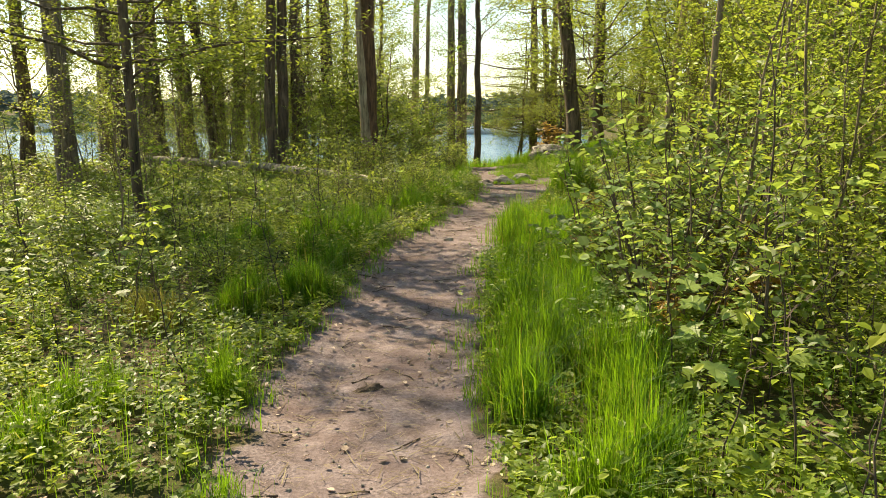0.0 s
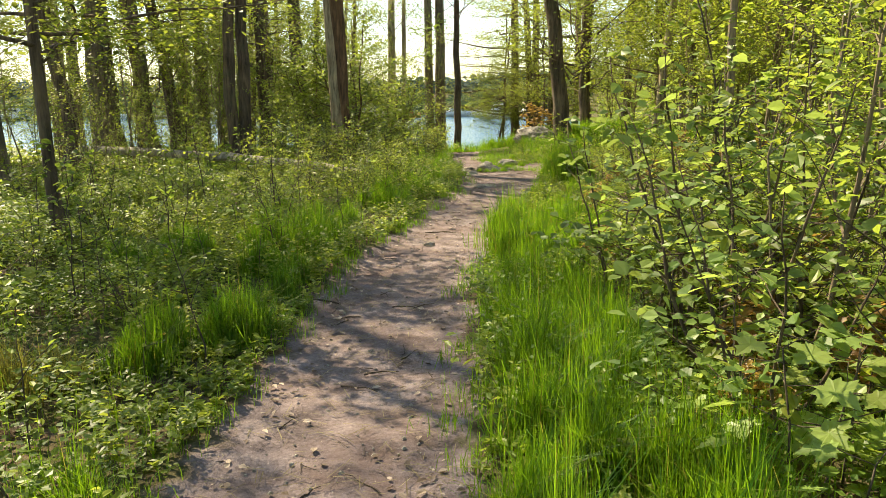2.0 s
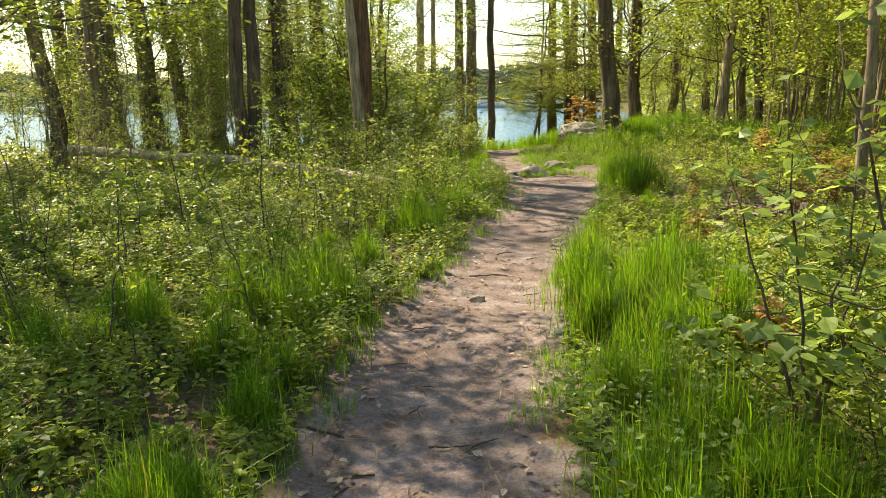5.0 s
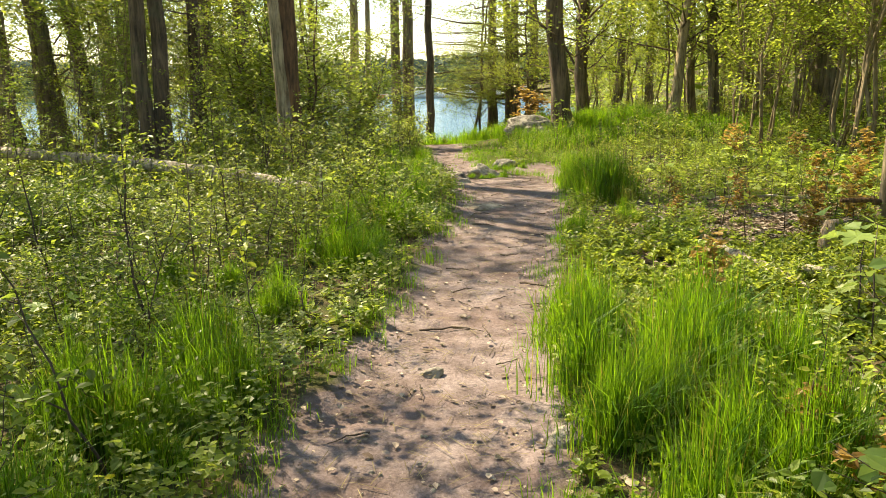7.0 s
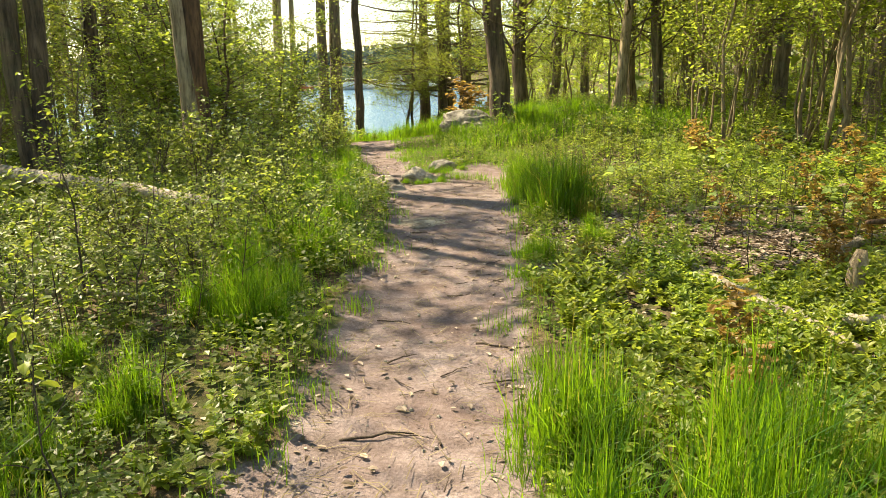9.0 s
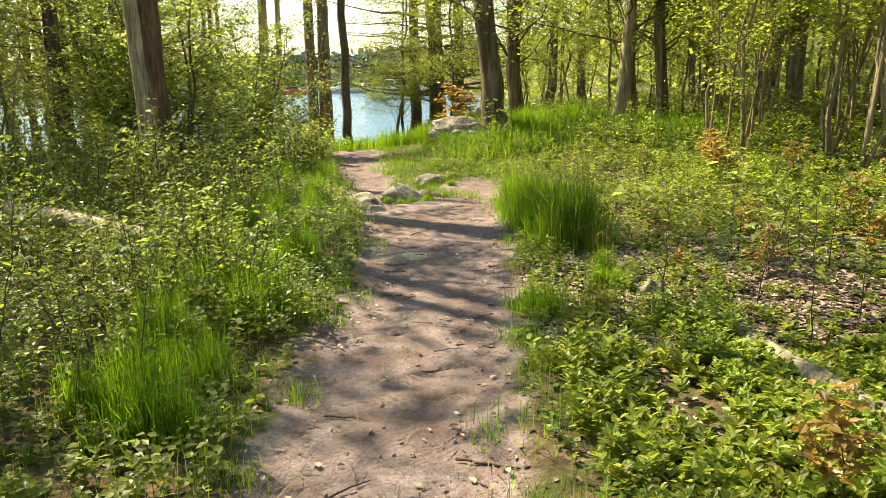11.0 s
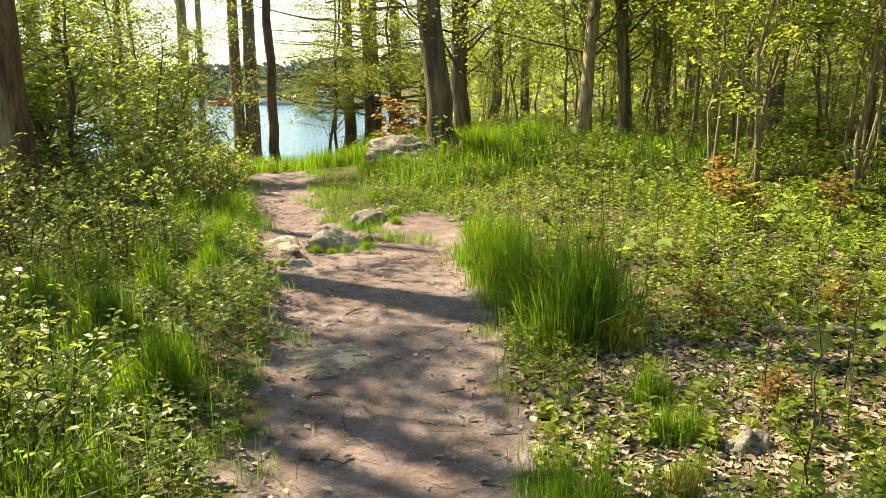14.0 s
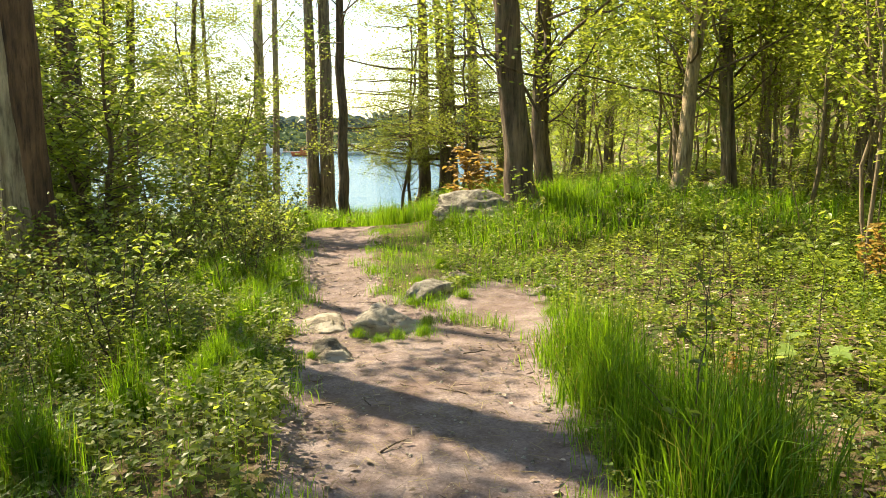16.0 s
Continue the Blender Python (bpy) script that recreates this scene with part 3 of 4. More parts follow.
for x, y in scatter(120, (4.9, 22), (9, 52), lambda a, b: a > 4.6 + 0.03 * b, 0.5):
    grow("young_tree", POLES[int(rng.integers(7))], x, y, "thin young tree with fresh yellow-green leaves", "tree", "young trees", rng.uniform(0.75, 1.25), rng.normal(0, 0.05, 2))
for x, y in scatter(44, (-22, -6.0), (15, 46), None, 0.7) + scatter(7, (-9, -5), (12.5, 24), None, 0.9):
    grow("young_tree", POLES[int(rng.integers(7))], x, y, "thin young tree with fresh yellow-green leaves", "tree", "young trees", rng.uniform(0.45, 0.75), rng.normal(0, 0.05, 2))
for x, y, s in ((4.65, 18.1, .8), (4.5, 18.6, .75), (5.1, 19.2, .8), (5.75, 18, .9), (5.95, 18.4, .8), (6.3, 23, .9), (6.6, 21.5, .8)):
    grow("young_tree", POLES[int(rng.integers(7))], x, y, "slim young tree at the clearing's edge", "tree", "young trees", s, rng.normal(0, 0.04, 2))
for x, y in scatter(30, (2.3, 6.2), (5.2, 11.5), lambda a, b: a > 2.1 + max(0, b - 6) * 0.45, 0.4) + scatter(18, (2.4, 5.6), (6.8, 10.5), lambda a, b: a > 2.3 + max(0, b - 7) * 0.5, 0.3):
    grow("young_tree", WANDS[int(rng.integers(3))], x, y, "slender pale young stem with few fresh leaves", "tree", "young trees", rng.uniform(0.6, 1.15), rng.normal(0, 0.06, 2))
for x, y in scatter(36, (1.2, 5.2), (2.8, 9.4), lambda a, b: a > 1.15 + max(0, b - 6) * 0.35 + max(0, 4.6 - b) * 0.45 and (b < 8 or a > 3.6), 0.24):
    grow("sapling", (SAPS + SAPS_G)[int(rng.integers(7))], x, y, "thin leafy sapling in dense undergrowth", "sapling", "saplings", rng.uniform(0.6, 1.25), rng.normal(0, 0.08, 2))
for x, y in scatter(46, (-15, -4.6), (17, 33), lambda a, b: a < -0.19 * b - 1.0, 0.5):
    grow("sapling", (SAPS + SAPS_G)[int(rng.integers(7))], x, y, "thin sapling with yellow-green leaves", "sapling", "saplings", rng.uniform(0.6, 1.1), rng.normal(0, 0.08, 2))
for x, y in scatter(70, (4.8, 15), (11, 38), lambda a, b: a > 5.6 or b > 24, 0.5):
    grow("sapling", SAPS[int(rng.integers(4))], x, y, "thin sapling with yellow-green leaves", "sapling", "saplings", rng.uniform(0.6, 1.2), rng.normal(0, 0.08, 2))
for x, y in scatter(64, (-10, -1.7), (6, 27), lambda a, b: not (8.0 < b < 16) or rng.random() < 0.5, 0.35):
    grow("sapling", (SAPS + SAPS_G)[int(rng.integers(7))], x, y, "thin sapling with yellow-green leaves", "sapling", "saplings", rng.uniform(0.45, 0.85), rng.normal(0, 0.08, 2))
for x, y in scatter(50, (-4.2, -0.95), (12.6, 25), lambda a, b: a > -2.0 or b > 16.8, 0.26):
    grow("shrub", (SHRUBS + SHRUBS_Y + SHRUBS_Y)[int(rng.integers(10))], x, y, "low leafy shrub beside the path", "shrub", "shrubs", rng.uniform(0.7, 1.15) * (0.68 if y < 16 else 1))
for x, y in scatter(7, (-5, -2.2), (12.5, 16), None, 0.3):
    grow("shrub", SHRUBS_Y[int(rng.integers(3))], x, y, "low sparse shrub with yellow-green leaves", "shrub", "shrubs", rng.uniform(0.4, 0.8))
for x, y in scatter(30, (-7, -1.6), (3, 13), None, 0.4):
    grow("shrub", (SHRUBS + SHRUBS_Y)[int(rng.integers(7))], x, y, "low leafy shrub in the undergrowth", "shrub", "shrubs", rng.uniform(0.4, 0.75))
for x, y in scatter(34, (1.25, 5.4), (2.4, 9.8), lambda a, b: (a > 1.6 or b > 4.2) and (b < 7.9 or a > 3.4), 0.25):
    grow("shrub", (SHRUBS + SHRUBS_Y)[int(rng.integers(7))], x, y, "low leafy shrub in the undergrowth", "shrub", "shrubs", rng.uniform(0.7, 1.1))
for x, y in scatter(40, (3.6, 10), (12, 34), lambda a, b: not (1 < a < 5 and 22 < b < 28), 0.5):
    grow("shrub", SHRUBS_Y[int(rng.integers(3))], x, y, "low sparse shrub with yellow-green leaves", "shrub", "shrubs", rng.uniform(0.4, 0.8))
for x, y in scatter(170, (-5, -1.0), (3, 24), None, 0.2) + scatter(60, (.9, 4.5), (2, 9), None, 0.2):
    grow("sprig", (SPRIGS + SPRIGS_G)[int(rng.integers(7))], x, y, "thin woody sprig with a few small leaves", "seedling", "sprigs", rng.uniform(0.45, 1.15), rng.normal(0, 0.12, 2))
for x, y in scatter(140, (1.0, 5.0), (9.5, 23), lambda a, b: b > 12.5 or rng.random() < 0.4, 0.22):
    grow("sprig", (SPRIGS + SPRIGS_G)[int(rng.integers(7))], x, y, "thin woody sprig with a few small leaves", "seedling", "sprigs", rng.uniform(0.3, 0.95), rng.normal(0, 0.1, 2))
for x, y in scatter(26, (-16, 14), (-11, 2), lambda a, b: abs(a) > 1.6, 0.9):
    grow("sapling", (SAPS + SAPS_G)[int(rng.integers(7))], x, y, "thin sapling with yellow-green leaves", "sapling", "saplings", rng.uniform(0.6, 1.1), rng.normal(0, 0.08, 2))
for x, y in scatter(22, (-14, 12), (-9, 2), lambda a, b: abs(a) > 1.5, 0.9) + scatter(30, (-17, -6), (3, 22), None, 0.8) + scatter(22, (8, 16), (3, 22), None, 0.8):
    grow("shrub", (SHRUBS + SHRUBS_Y)[int(rng.integers(7))], x, y, "low leafy shrub in the undergrowth", "shrub", "shrubs", rng.uniform(0.6, 1.1))
for x, y, s in ((1.32, 5.4, .9), (1.05, 6.95, .72), (1.4, 6.3, .95), (1.97, 6.0, 1.0), (2.15, 6.9, .8), (1.28, 4.4, .7)):
    grow("hazel_bush", HAZELS[int(rng.integers(3))], x, y, "hazel bush with broad green leaves beside the path", "bush", "hazel bushes", s)
for x, y, s in ((-3.3, 22.4, 1.15), (-2.5, 24.8, .85), (-4.5, 23.2, .95), (-2.6, 28, .65), (-5.6, 26, .9), (-3.7, 30.5, .7)):
    grow("bush", BIGBUSH[int(rng.integers(2))], x, y, "tall dense green bush in front of the lake", "bush", "tall bushes", s)
for x, y, s in ((1.75, 25.3, 1.5), (2.05, 25.6, 1.3), (4.7, 16.8, .7), (4.1, 17.5, .8), (3.9, 14.5, .7), (3.4, 12.9, .8), (4.9, 15.2, .8), (1.5, 10.6, .6), (1.25, 9.9, .5), (2.6, 13.4, .5), (1.15, 7.9, .6), (1.35, 4.6, .5), (2.9, 12.2, .6), (2.7, 11.8, .5), (3.3, 12.4, .6), (3.6, 13.8, .5), (3.0, 14.4, .5), (2.4, 14.9, .4), (2.0, 13.6, .35), (4.4, 18.3, .9), (2.2, 16.2, .4), (1.5, 5.1, .7), (1.85, 5.0, .8), (1.3, 4.75, .5), (2.0, 6.3, .9), (1.1, 8.3, .5), (2.5, 7.2, .9), (1.7, 6.9, .7)):
    grow("maple_seedling", RUSTS[int(rng.integers(2))], x, y, "young maple with rust-orange spring leaves", "seedling", "rust-coloured seedlings", s)


def maple_seedling(x, y, h, n, size):
    root = tagged(new("maple_seedling"), "maple seedling with broad pale-green lobed leaves", "seedling", "maple seedlings")
    root.location = (x, y, stand(x, y))
    line = bend((0, 0, 0), (rng.normal(0, 0.06), rng.normal(0, 0.06), h), 6, 0.008)
    part("stem", mesh_of("stem", *tube(line, np.linspace(0.006, 0.003, 6), 5), TWIG, True), root)
    for k in range(n):
        at = line[2 + k % 4]
        a = k * 2.2 + rng.random()
        tip = at + np.array([math.cos(a), math.sin(a), 0.35]) * rng.uniform(0.08, 0.2)
        stalk = tube(bend(at, tip, 3, 0.004), (0.002, 0.0017, 0.0015), 4, closed=False)
        d = np.array([[math.cos(a), math.sin(a), -0.15]])
        up = np.array([[rng.normal(0, 0.25), rng.normal(0, 0.25), 1.0]])
        v, f = leaves(tip[None], d, up, [size * rng.uniform(0.7, 1.2)], MAPLE, MAPLE_F)
        part("leaf", leafy_mesh("leaf", stalk, (v, f), TWIG, LEAF_MAPLE), root)


for x, y, h, n in ((1.2, 4.0, .68, 8), (1.35, 4.15, .55, 8), (1.5, 4.3, .6, 8), (1.25, 5.9, .55, 9), (1.45, 5.2, .5, 8), (1.3, 3.7, .4, 8), (1.65, 3.9, .5, 8), (1.9, 4.5, .6, 9), (1.15, 4.3, .35, 6), (2.2, 5.3, .8, 10), (1.75, 9.2, .7, 10), (1.9, 8.7, .8, 9), (2.1, 10, .5, 9)):
    maple_seedling(x, y, h, n, 0.13)
for x, y in scatter(9, (-4.2, -1.4), (4.5, 14.5), None, 0.5):
    maple_seedling(x, y, rng.uniform(.35, .75), int(rng.integers(6, 10)), 0.085)
for x, y in scatter(12, (2.6, 4.8), (10, 20), None, 0.5):
    maple_seedling(x, y, rng.uniform(.25, .5), int(rng.integers(5, 9)), 0.12)


# ---- grass and herbs ----
def blades(pos, h, spread, width):
    n = len(pos)
    a = rng.random(n) * 2 * np.pi
    out = np.stack([np.cos(a), np.sin(a), np.zeros(n)], -1)
    side = np.stack([-np.sin(a + 0.7), np.cos(a + 0.7), np.zeros(n)], -1) * (width * rng.uniform(0.6, 1.2, n))[:, None]
    hh = (h * rng.uniform(0.5, 1.1, n))[:, None]
    lean = (spread * np.abs(rng.normal(0, 1, n)))[:, None]
    up = np.array([0, 0, 1.0])
    mid = pos + up * hh * 0.58 + out * hh * lean * 0.3
    tip = pos + up * hh * (1 - 0.25 * lean) + out * hh * lean * 0.95
    v = np.stack([pos - side, pos + side, mid - side * 0.8, mid + side * 0.8, tip - side * 0.12, tip + side * 0.12], 1)
    f = np.array([(0, 1, 3, 2), (2, 3, 5, 4)])[None] + (np.arange(n) * 6)[:, None, None]
    return v.reshape(-1, 3), f.reshape(-1, 4)


def tuft_mesh(n, radius, h, spread, mat=GRASS, width=0.003):
    p = np.zeros((n, 3))
    p[:, :2] = rng.normal(0, radius * 0.5, (n, 2))
    return mesh_of("grass_clump", *blades(p, h * rng.uniform(0.6, 1.1, n) * np.exp(-(p[:, 0] ** 2 + p[:, 1] ** 2) / (2.5 * radius ** 2)), spread, width), mat)


TUFTS = [(tuft_mesh(190, 0.13, 0.48, 0.38), tuft_mesh(170, 0.23, 0.44, 0.6), tuft_mesh(22, 0.2, 0.46, 0.75, GRASS_YELLOW, 0.0022)) for _ in range(5)]


def tuft(x, y, s, tall=1.0):
    root = tagged(new("grass_tuft"), "tuft of tall fresh green grass", "grass", "grass tufts")
    root.location = (x, y, stand(x, y, 0.01))
    root.rotation_euler = (0, 0, rng.random() * 6.28)
    root.scale = (s, s, s * tall)
    upright, outer, dry = TUFTS[int(rng.integers(5))]
    part("upright_clump", upright, root)
    part("outer_clump", outer, root)
    part("dry_clump", dry, root, "thin yellowed grass blades")


def grassy(cx, cy, rx, ry, n, s, tall=1.0):
    for _ in range(n):
        a, q = rng.random() * 6.28, math.sqrt(rng.random())
        x, y = cx + rx * q * math.cos(a), cy + ry * q * math.sin(a)
        if on_path(x, y) < -0.06:
            tuft(x, y, s * rng.uniform(0.75, 1.2), tall)


for patch in ((.75, 4.0, .45, 1.6, 26, .95, 1.1), (.55, 6.6, .32, 1.5, 20, .9, 1.1), (.5, 9.2, .3, 1.0, 11, .95, 1.2), (.85, 8.9, .45, .9, 22, 1.0, 1.2), (1.6, 15.2, .32, .55, 9, 1.1, 1.35), (1.5, 16.6, .25, .7, 9, 1.0, 1.2),
              (-1.5, 5.9, .35, .8, 9, .85, 1), (-1.5, 7.9, .35, .9, 10, .85, 1), (-1.65, 8.8, .4, .5, 9, 1.0, 1.2), (-1.15, 11.7, .3, .9, 10, .9, 1.1), (-.8, 13.9, .25, .8, 8, .85, 1), (-1.1, 12.9, .4, .4, 8, .95, 1.1), (-1.9, 10.6, .5, .9, 9, .8, 1), (-1.5, 16.2, .5, 1.2, 9, .85, 1.1), (-2.6, 8.2, .6, 1.2, 9, .75, 1)):
    grassy(*patch)
for patch in ((.75, 27.4, .6, .8, 10, 1.0, 1.1), (-1.6, 27.0, .5, 1.0, 6, 1.0, 1.1), (-.85, 17.4, .28, 1.2, 10, .7, 1.1), (-.8, 19.6, .25, 1.5, 9, .75, 1), (-1.0, 14.6, .25, .8, 7, .8, 1), (.62, 5.3, .3, .9, 12, .95, 1.1), (1.6, 23.4, .5, .15, 7, .9, 1), (2.9, 24.6, 1.7, 1.1, 26, 1.1, 1.1), (4.2, 25.2, 1.0, .8, 10, 1.0, 1), (.9, 28, .8, 2.2, 12, 1.2, 1.1), (-1.7, 25.5, .4, 1.8, 8, 1.0, 1.1), (-1.3, 20.5, .4, 1.6, 8, .9, 1), (-1.9, 3.4, .5, .5, 5, .7, 1), (-1.3, 3.7, .2, .3, 3, .7, 1), (1.35, 23.6, .5, .6, 5, .9, 1), (1.4, 13.6, .3, .5, 3, .6, 1), (.95, 13.1, .1, .2, 2, .6, 1)):
    grassy(*patch)


YELLOW_TUFT = mesh_of("grass_tuft", *blades(np.concatenate([rng.normal(0, .08, (200, 2)), np.zeros((200, 1))], 1), .36, .5, .003), GRASS_YELLOW)
for x, y, s in ((-2.15, 5.0, 1.0), (-2.3, 5.15, .9), (-2.05, 5.25, .8), (-1.0, 13.2, .6), (1.75, 14.6, .8), (1.5, 16.3, .8), (1.3, 13.0, .6), (1.05, 12.6, .5), (.75, 12.1, .45)):
    ob = tagged(new("grass_tuft", YELLOW_TUFT), "tuft of yellowing grass among green herbs", "grass", "yellow grass tufts")
    ob.location, ob.scale = (x, y, stand(x, y, 0.01)), (s, s, s)
    ob.rotation_euler = (0, 0, rng.random() * 6.28)

for x, y, s in ((.05, 18.1, .35), (.35, 18.0, .4), (.55, 18.1, .45), (.6, 18.5, .4), (.2, 17.9, .3), (-.25, 17.45, .25), (.5, 19.3, .4), (1.0, 19.6, .45), (1.05, 20.2, .5), (.6, 20.3, .45), (.9, 21.2, .5), (1.0, 23.35, .7), (1.35, 23.2, .65), (1.7, 23.3, .8), (2.0, 23.4, .9), (1.9, 20.2, .5), (1.7, 18.8, .5)):
    tuft(x, y, s, .62 if y < 21 else 1)


def field(n, xr, yr, margin=-0.08, clump=1.0):
    x, y = rng.uniform(*xr, n), rng.uniform(*yr, n)
    d = np.sin(x * 2.9 + 1.3 * np.sin(y * 1.7)) * np.sin(y * 2.3 + 1.1 * np.sin(x * 2.2)) + rng.normal(0, 0.5, n)
    m = (on_path(x, y) < margin) & (d > -clump)
    x, y = x[m], y[m]
    return np.stack([x, y, height(x, y) - 0.01], -1)


def stuff(name, arrays, mat, label, category):
    tagged(new(name, mesh_of(name, *arrays, mat)), label, category, kind="stuff")


short = np.concatenate([field(4000, (-3.0, 2.8), (-7, 0.6), 0.0, 0.25), field(12000, (-2.6, 2.4), (0.5, 26), 0.0, 0.25), field(9000, (-1.4, 2.2), (0.5, 24), 0.1, 0.0), field(7000, (.2, 2.2), (17.8, 24), 0.05, 0.6)])
edge = []
for _ in range(230):
    y = rng.uniform(1.5, 25)
    side = rng.random() < .5
    x = float(np.interp(y, EDGE_Y, EDGE_L if side else EDGE_R)) + (rng.normal(-.07, .09) if side else rng.normal(.07, .09))
    k = int(rng.integers(25, 90))
    edge.append(np.stack([x + rng.normal(0, .06, k), y + rng.normal(0, .07, k)], -1))
edge = np.concatenate(edge)
short = np.concatenate([short, np.stack([edge[:, 0], edge[:, 1], height(edge[:, 0], edge[:, 1]) - .035], -1)])
stuff("grass", blades(short, 0.14, 0.6, 0.0022), GRASS, "short fresh grass along the path edges", "grass")
dry = field(2600, (-2.6, 3.2), (1, 24), -0.02, 0.3)
stuff("dry_grass", blades(dry, 0.16, 0.9, 0.002), GRASS_DRY, "dry straw-coloured grass stalks in the undergrowth", "grass")
far_grass = np.concatenate([field(9000, (1.2, 7), (22, 28), -0.1, 1), field(9000, (-6, 6), (26, 40), -0.1, 0.6), field(2600, (-2.2, 1.2), (26.8, 31), -0.05, 2), field(5000, (-7, 7), (38, 60), -0.1, 2)])
stuff("tall_grass", blades(far_grass, 0.42, 0.5, 0.006), GRASS, "tall green grass on the mound and shore slope", "grass")

def herbs(pts, tall, size, pairs, shape=LEAF, faces=LEAF_F, rise=0.15):
    """Upright herbs: leaf whorls up a stalk."""
    n = len(pts)
    h = tall * rng.uniform(0.35, 1.2, n) * (0.75 + 0.4 * np.sin(pts[:, 0] * 2.1 + 2 * np.sin(pts[:, 1] * 1.3)))
    lean = rng.normal(0, 0.22, (n, 2)) * h[:, None]
    k = np.tile(np.arange(pairs), n)
    who = np.repeat(np.arange(n), pairs)
    t = 0.3 + 0.7 * (k + 1) / pairs
    a = k * 2.0 + np.repeat(rng.random(n) * 6.28, pairs) + rng.normal(0, 0.3, n * pairs)
    pos = pts[who] + np.stack([lean[who, 0] * t, lean[who, 1] * t, h[who] * t], -1)
    tips = np.stack([np.cos(a), np.sin(a), rng.normal(rise, 0.3, n * pairs)], -1)
    ups = np.stack([rng.normal(0, 0.35, n * pairs), rng.normal(0, 0.35, n * pairs), np.ones(n * pairs)], -1)
    s = size * rng.uniform(0.6, 1.25, n)[who] * (1.15 - 0.45 * t)
    stalk = blades(pts, h / 0.8, 0.1, 0.002)
    return leaves(pos, tips, ups, s, shape, faces), stalk


for xr, yr, n, tall, size, pairs, gaps in (((-4.8, -.3), (1.2, 10.5), 8500, .20, .060, 8, .6), ((-5.5, -.2), (10, 24), 11500, .30, .058, 9, .8), ((.1, 4.2), (1.5, 10), 6500, .24, .066, 8, .75), ((.6, 4.6), (9.5, 15), 2400, .15, .058, 8, .3), ((.9, 5.2), (14.5, 23.5), 5600, .22, .058, 9, .75)):
    pts = field(n, xr, yr, -0.04, gaps)
    kind = np.sin(pts[:, 0] * 1.9 + pts[:, 1] * 1.1) + rng.normal(0, 0.7, len(pts)) > 0.5
    for pick, leaf, grown, broad in ((~kind, LEAF_SPRING if xr[0] < -4 and yr[0] < 5 else LEAF_HERB, 1.0, 1.0), (kind, LEAF_GREEN, 1.35, 0.8)):
        body, stalks = herbs(pts[pick], tall * grown, size * broad, pairs, *((QUAD, QUAD_F) if yr[1] > 20 or leaf is LEAF_GREEN else (LEAF, LEAF_F)))
        stuff("herbs", body, leaf, "leafy green herbs covering the forest floor", "herbs")
        stuff("herb_stalks", stalks, GRASS, "thin green stalks of the forest herbs", "herbs")
for leaf, n, tall in ((LEAF_SPRING, 1900, .21), (LEAF_HERB, 2200, .25)):
    body, stalks = herbs(field(n, (.75, 3.4), (8.1, 12.1), -0.12, 0.5), tall, .064, 10, rise=0.55)
    stuff("herbs", body, leaf, "lush bright yellow-green herbs beside the path", "herbs")
body, stalks = herbs(field(420, (1.5, 1.98), (10.7, 12.8), -0.1, 3), .22, .056, 10, rise=0.4)
stuff("herbs", body, LEAF_HERB, "bright green herbs growing over a fallen trunk", "herbs")


def thinning(n):
    p = np.concatenate([field(n, (-34, 34), (-16, 5), -.25, .9), field(n // 2, (-44, -20), (2, 52), -.25, .9)])
    far = np.hypot(p[:, 0] / 30, (p[:, 1] - 12) / 30)
    return p[rng.random(len(p)) > far ** 2.5]


def behind(p):
    return p[(p[:, 1] < 1.6) | (np.abs(p[:, 0]) > 5)]


wide = np.concatenate([field(15000, (-22, 18), (4, 46), -1.2, 0.9), field(6000, (4.4, 26), (8, 50), -1.2, 1.2)])
wide = wide[(np.abs(wide[:, 0] - 0.3) > 3.4) | (wide[:, 1] > 24)]
wide = np.concatenate([wide, behind(thinning(16000))])
n = 11000
mx = np.concatenate([np.where(rng.random(n) < .5, -1, 1) * (4.1 + np.abs(rng.normal(0, 2.6, n))), rng.normal(0, 4.2, 5000)])
my = np.concatenate([rng.uniform(-2, 26, n), 1.9 - np.abs(rng.normal(0, 3.2, 5000))])
ok = (on_path(mx, my) < -.1) & ((my < 2) | (np.abs(mx) > 4))
margin = np.stack([mx[ok], my[ok], height(mx[ok], my[ok]) - .01], -1)
body, stalks = herbs(margin, .26, .095, 8, SMALL, SMALL_F)
stuff("herbs", body, LEAF_HERB, "leafy green herbs thinning out into the wood", "herbs")
close = (np.abs(wide[:, 0]) < 10) & (wide[:, 1] > 8) & (wide[:, 1] < 32)
body, stalks = herbs(wide[close], .36, .10, 13, QUAD, QUAD_F)
stuff("ground_cover", body, LEAF_HERB, "green undergrowth at the edge of the clearing", "undergrowth")
body, stalks = herbs(wide[~close], .45, .16, 8, SMALL, SMALL_F)
stuff("ground_cover", body, LEAF_HERB, "green undergrowth deeper in the wood", "undergrowth")
fringe_y = rng.uniform(1.5, 24, 3600)
fringe_x = np.where(rng.random(3600) < .5, np.interp(fringe_y, EDGE_Y, EDGE_L) - rng.normal(.06, .14, 3600), np.interp(fringe_y, EDGE_Y, EDGE_R) + rng.normal(.1, .17, 3600))
fringe = np.stack([fringe_x, fringe_y, height(fringe_x, fringe_y) - .035], -1)
dead = np.concatenate([fringe, field(7000, (-3.5, 4.5), (1, 24), -0.0, 9), field(9000, (0.9, 5), (10, 22), -0.1, 9), field(12000, (0.9, 3.2), (11.8, 15), -0.02, 9)])
tips, ups = loose(len(dead), 0.75, 0.0)
tips[:, 2] *= 0.4
